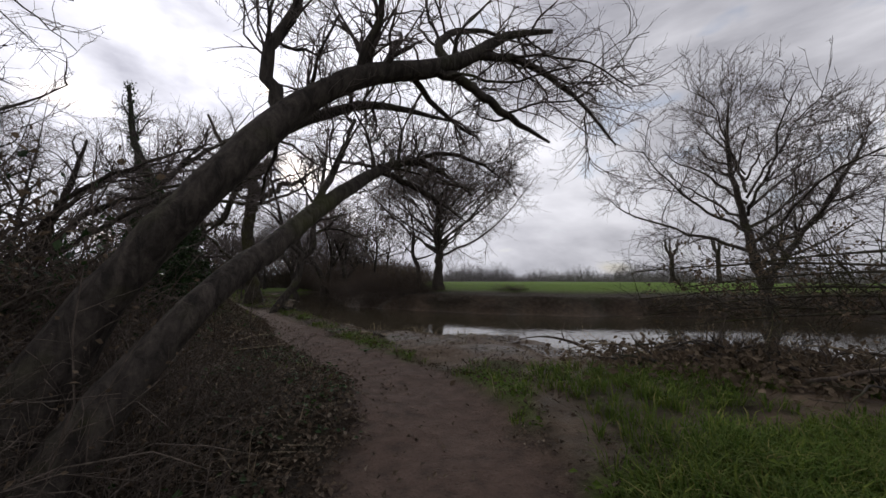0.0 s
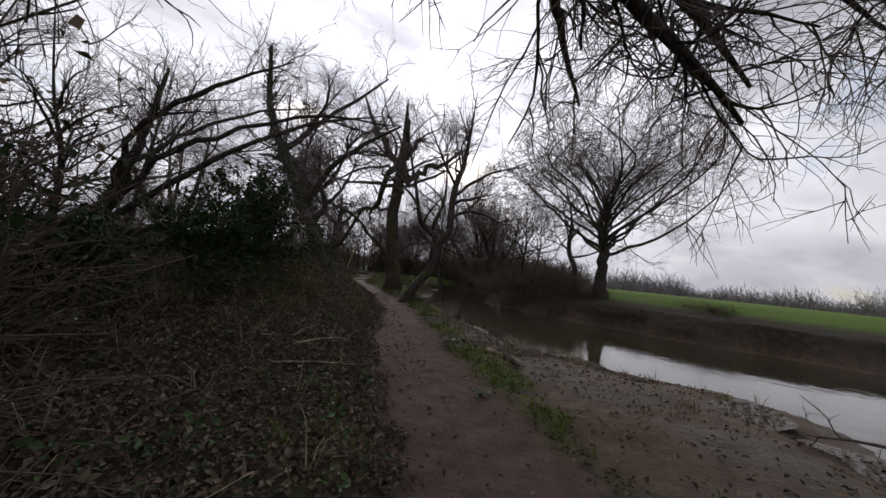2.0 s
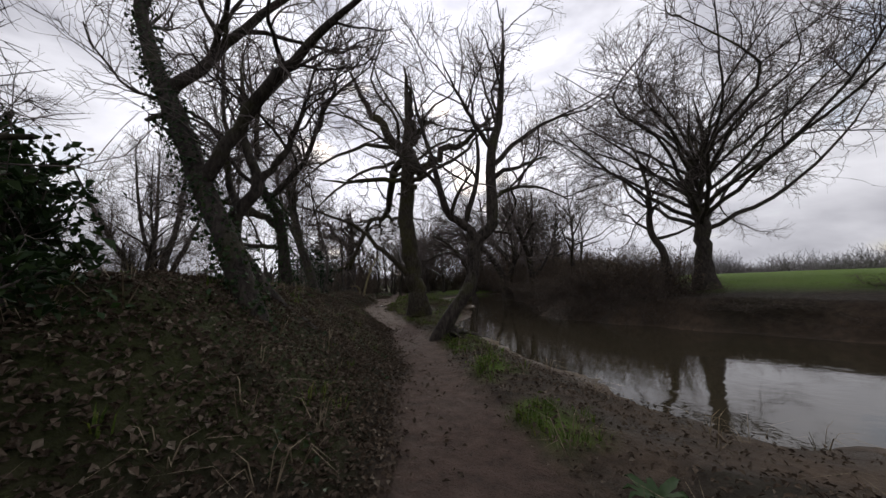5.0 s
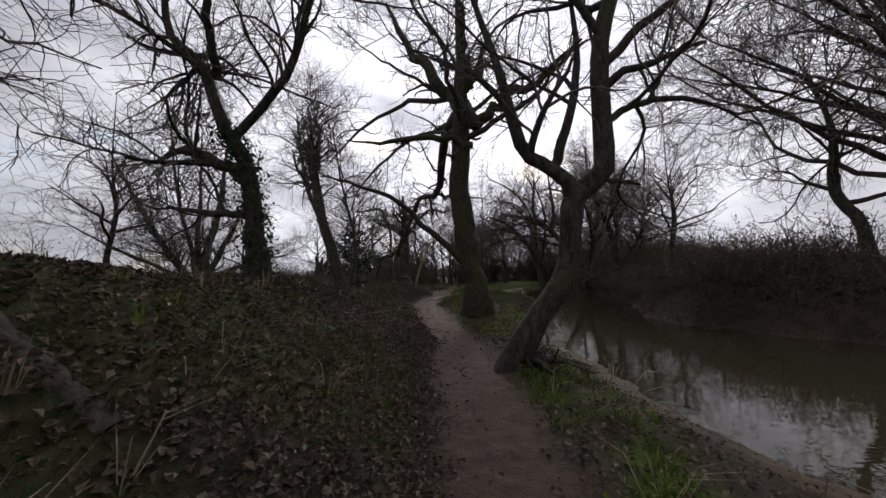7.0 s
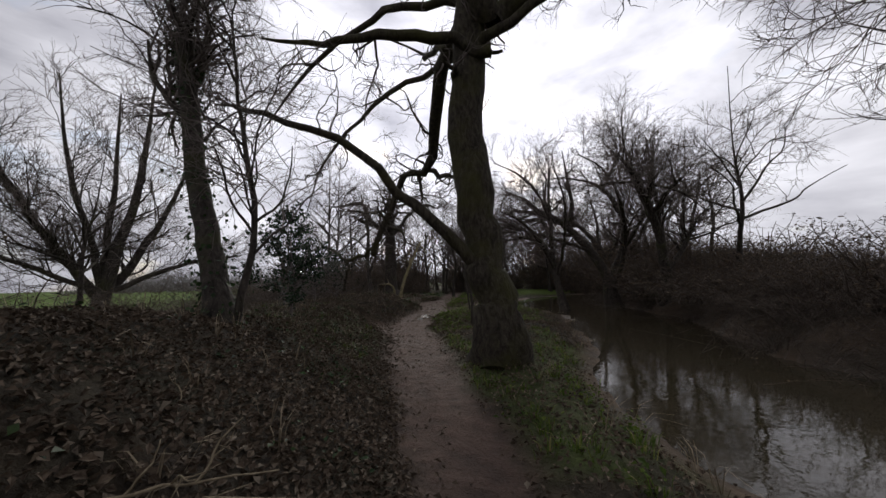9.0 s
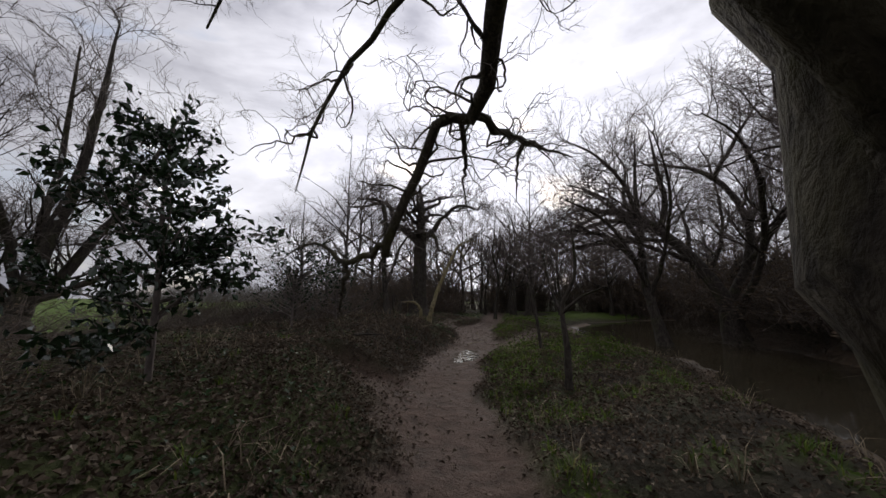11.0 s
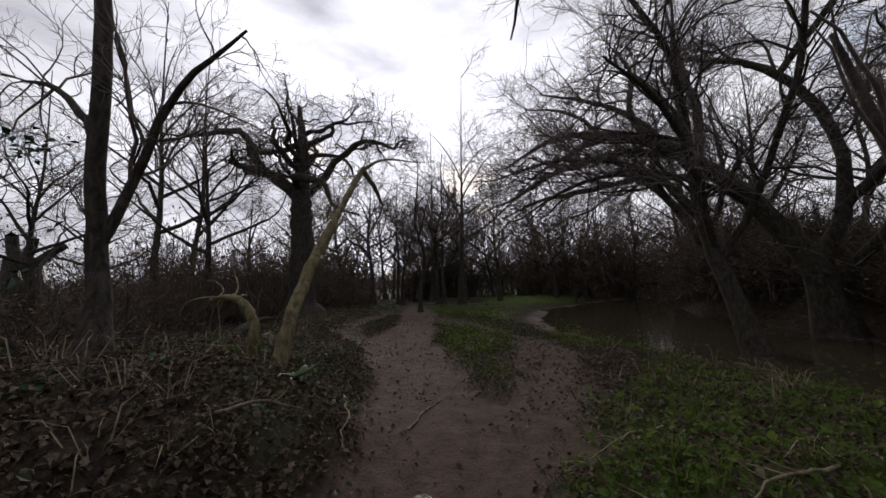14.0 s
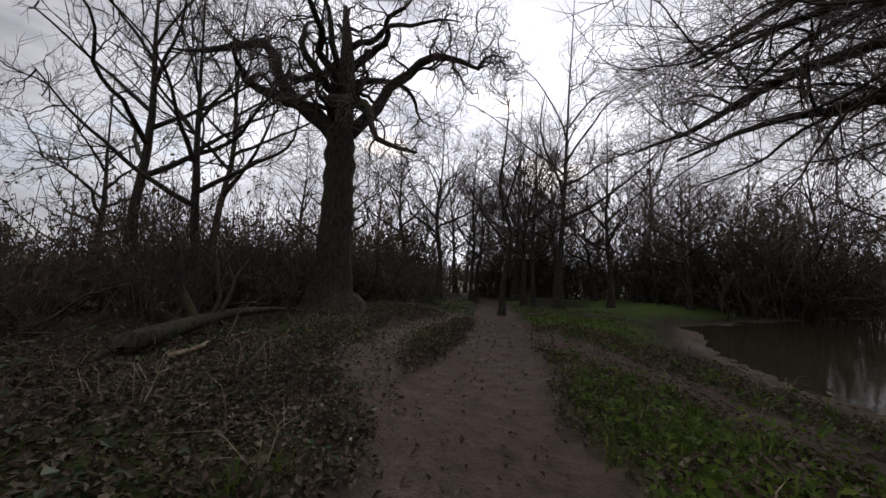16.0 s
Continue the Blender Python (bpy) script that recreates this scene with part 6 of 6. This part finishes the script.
for k_ in range(16):
    x_, y_ = [(-15.6 + rng.normal(0, 0.5), 30.0 + rng.normal(0, 0.4)), (-9.6 + rng.normal(0, 0.8), 16.0 + rng.normal(0, 0.9)), (-19.2 + rng.normal(0, 1.0), 29.0 + rng.normal(0, 1.2)), (-3.6 + rng.normal(0, 0.6), 6.5 + rng.normal(0, 1))][k_ % 4]
    fallen("dead_branch", x_, y_, rng.uniform(0, 360), rng.uniform(0.5, 1.3), rng.uniform(0.008, 0.016), "thin dry stick on the ground", M_DEAD, 3, rng.uniform(0.0, 0.12), 6)

# roots and debris at the foot of the forked tree
for k_ in range(9):
    fallen("exposed_root", -7.0 + rng.normal(0, 0.18), 16.55 + rng.normal(0, 0.18), rng.uniform(-60, 90), rng.uniform(0.5, 0.9), rng.uniform(0.03, 0.06), "dark exposed root at the river edge", M_BARK, 3, 0.08, 8)


# ---------------------------------------------------------------- evergreens and leafy plants
def leafy_bush(name, x, y, h, w, count, size, mat, label, lean=0.0, cone=0.8):
    root = new(name)
    root.matrix_world = pose(x, y, ground_z(x, y) - 0.05, 0, 0, rng.uniform(0, 360))
    tagged(root, label, "bush")
    P, R = limb_arrays([[(0, 0, 0, 0.035), (0, 0.03, h * 0.4, 0.028), (0.02, 0, h * 0.75, 0.016), (0, 0, h, 0.006)]], 14)
    st = [tubes(P, R, 6)]
    P1, R1 = grow(P, R, 46, (0.12, 0.97), (45, 80), w, 0.5, 7, 0.12, 0.03, 0.005, shrink=cone)
    P2, R2 = grow(P1, R1, 150, (0.2, 1), (30, 70), w * 0.4, 0.6, 5, 0.18, 0.02, 0.003)
    st += [tubes(P1, R1, 4), tubes(P2, R2, 3)]
    part_mesh("stem_tangle", mesh_of("stem_tangle", *merge(*st)), M_TWIG, root)["kind"] = "stuff"
    pts = np.vstack([P1.reshape(-1, 3), P2.reshape(-1, 3), P2.reshape(-1, 3)])
    pts = pts[rng.integers(0, len(pts), count)] + rng.normal(0, 0.04, (count, 3))
    v, t = leaf_cloud(pts, rng.normal(size=(count, 3)) + np.array([0, 0, 0.8]), size, fold=0.4, aspect=0.6)
    part_mesh("leaves", mesh_of("leaves", v, None, t, False), mat, root)


leafy_bush("holly_bush", -15.95, 20.9, 2.5, 1.15, 3200, 0.085, M_HOLLY, "upright dark green holly bush on the bank")
leafy_bush("laurel_bush", -5.6, 8.1, 1.65, 0.9, 4600, 0.07, M_IVY, "dense dark evergreen bush beside the path", cone=0.4)
for x_, y_, h_, w_ in [(-5.0, 7.0, 1.05, 0.8), (-6.5, 9.2, 0.95, 0.7), (-4.9, 5.8, 0.9, 0.7)]:
    leafy_bush("laurel_bush", x_, y_, h_, w_, 2800, 0.07, M_IVY, "dense dark evergreen bush in the hedge", cone=0.4)
leafy_bush("bramble_spray", -19.9, 24.3, 1.5, 1.3, 1000, 0.075, M_HOLLY, "leafy bramble spray on the bank", cone=0.2)
leafy_bush("bramble_spray", -21.3, 26.4, 1.4, 1.3, 900, 0.075, M_HOLLY, "leafy bramble spray on the bank", cone=0.2)


def dock(x, y, n, size):
    """A rosette of long strap leaves."""
    root = new("dock_plant")
    root.matrix_world = pose(x, y, ground_z(x, y), 0, 0, rng.uniform(0, 360))
    tagged(root, "rosette of broad green dock leaves", "plant", "dock plants")
    for k in range(n):
        a = k * 2.4
        L = size * rng.uniform(0.6, 1.1)
        m_ = 7
        t = np.linspace(0, 1, m_)
        r = L * t
        z = 0.55 * L * np.sin(t * 2.2) * rng.uniform(0.5, 1.0)
        w = 0.32 * L * np.sin(np.pi * (0.12 + 0.86 * t)) * 0.5
        c, s = math.cos(a), math.sin(a)
        mid = np.stack([r * c, r * s, z], 1)
        sd = np.stack([-s * w, c * w, 0.3 * w + 0.015 * np.sin(9 * t)], 1)
        v = np.vstack([mid - sd * np.array([1, 1, -1]), mid, mid + sd])
        q = [(i, i + 1, m_ + i + 1, m_ + i) for i in range(m_ - 1)] + [(m_ + i, m_ + i + 1, 2 * m_ + i + 1, 2 * m_ + i) for i in range(m_ - 1)]
        part_mesh("leaf", mesh_of("leaf", v, q), M_DOCK, root)


for x_, y_, n_l, s_ in [(-19.6, 28.95, 12, 0.26), (-2.75, 11.2, 9, 0.26), (-2.9, 10.8, 7, 0.2), (-1.4, 8.2, 6, 0.18)]:
    dock(x_, y_, n_l, s_)
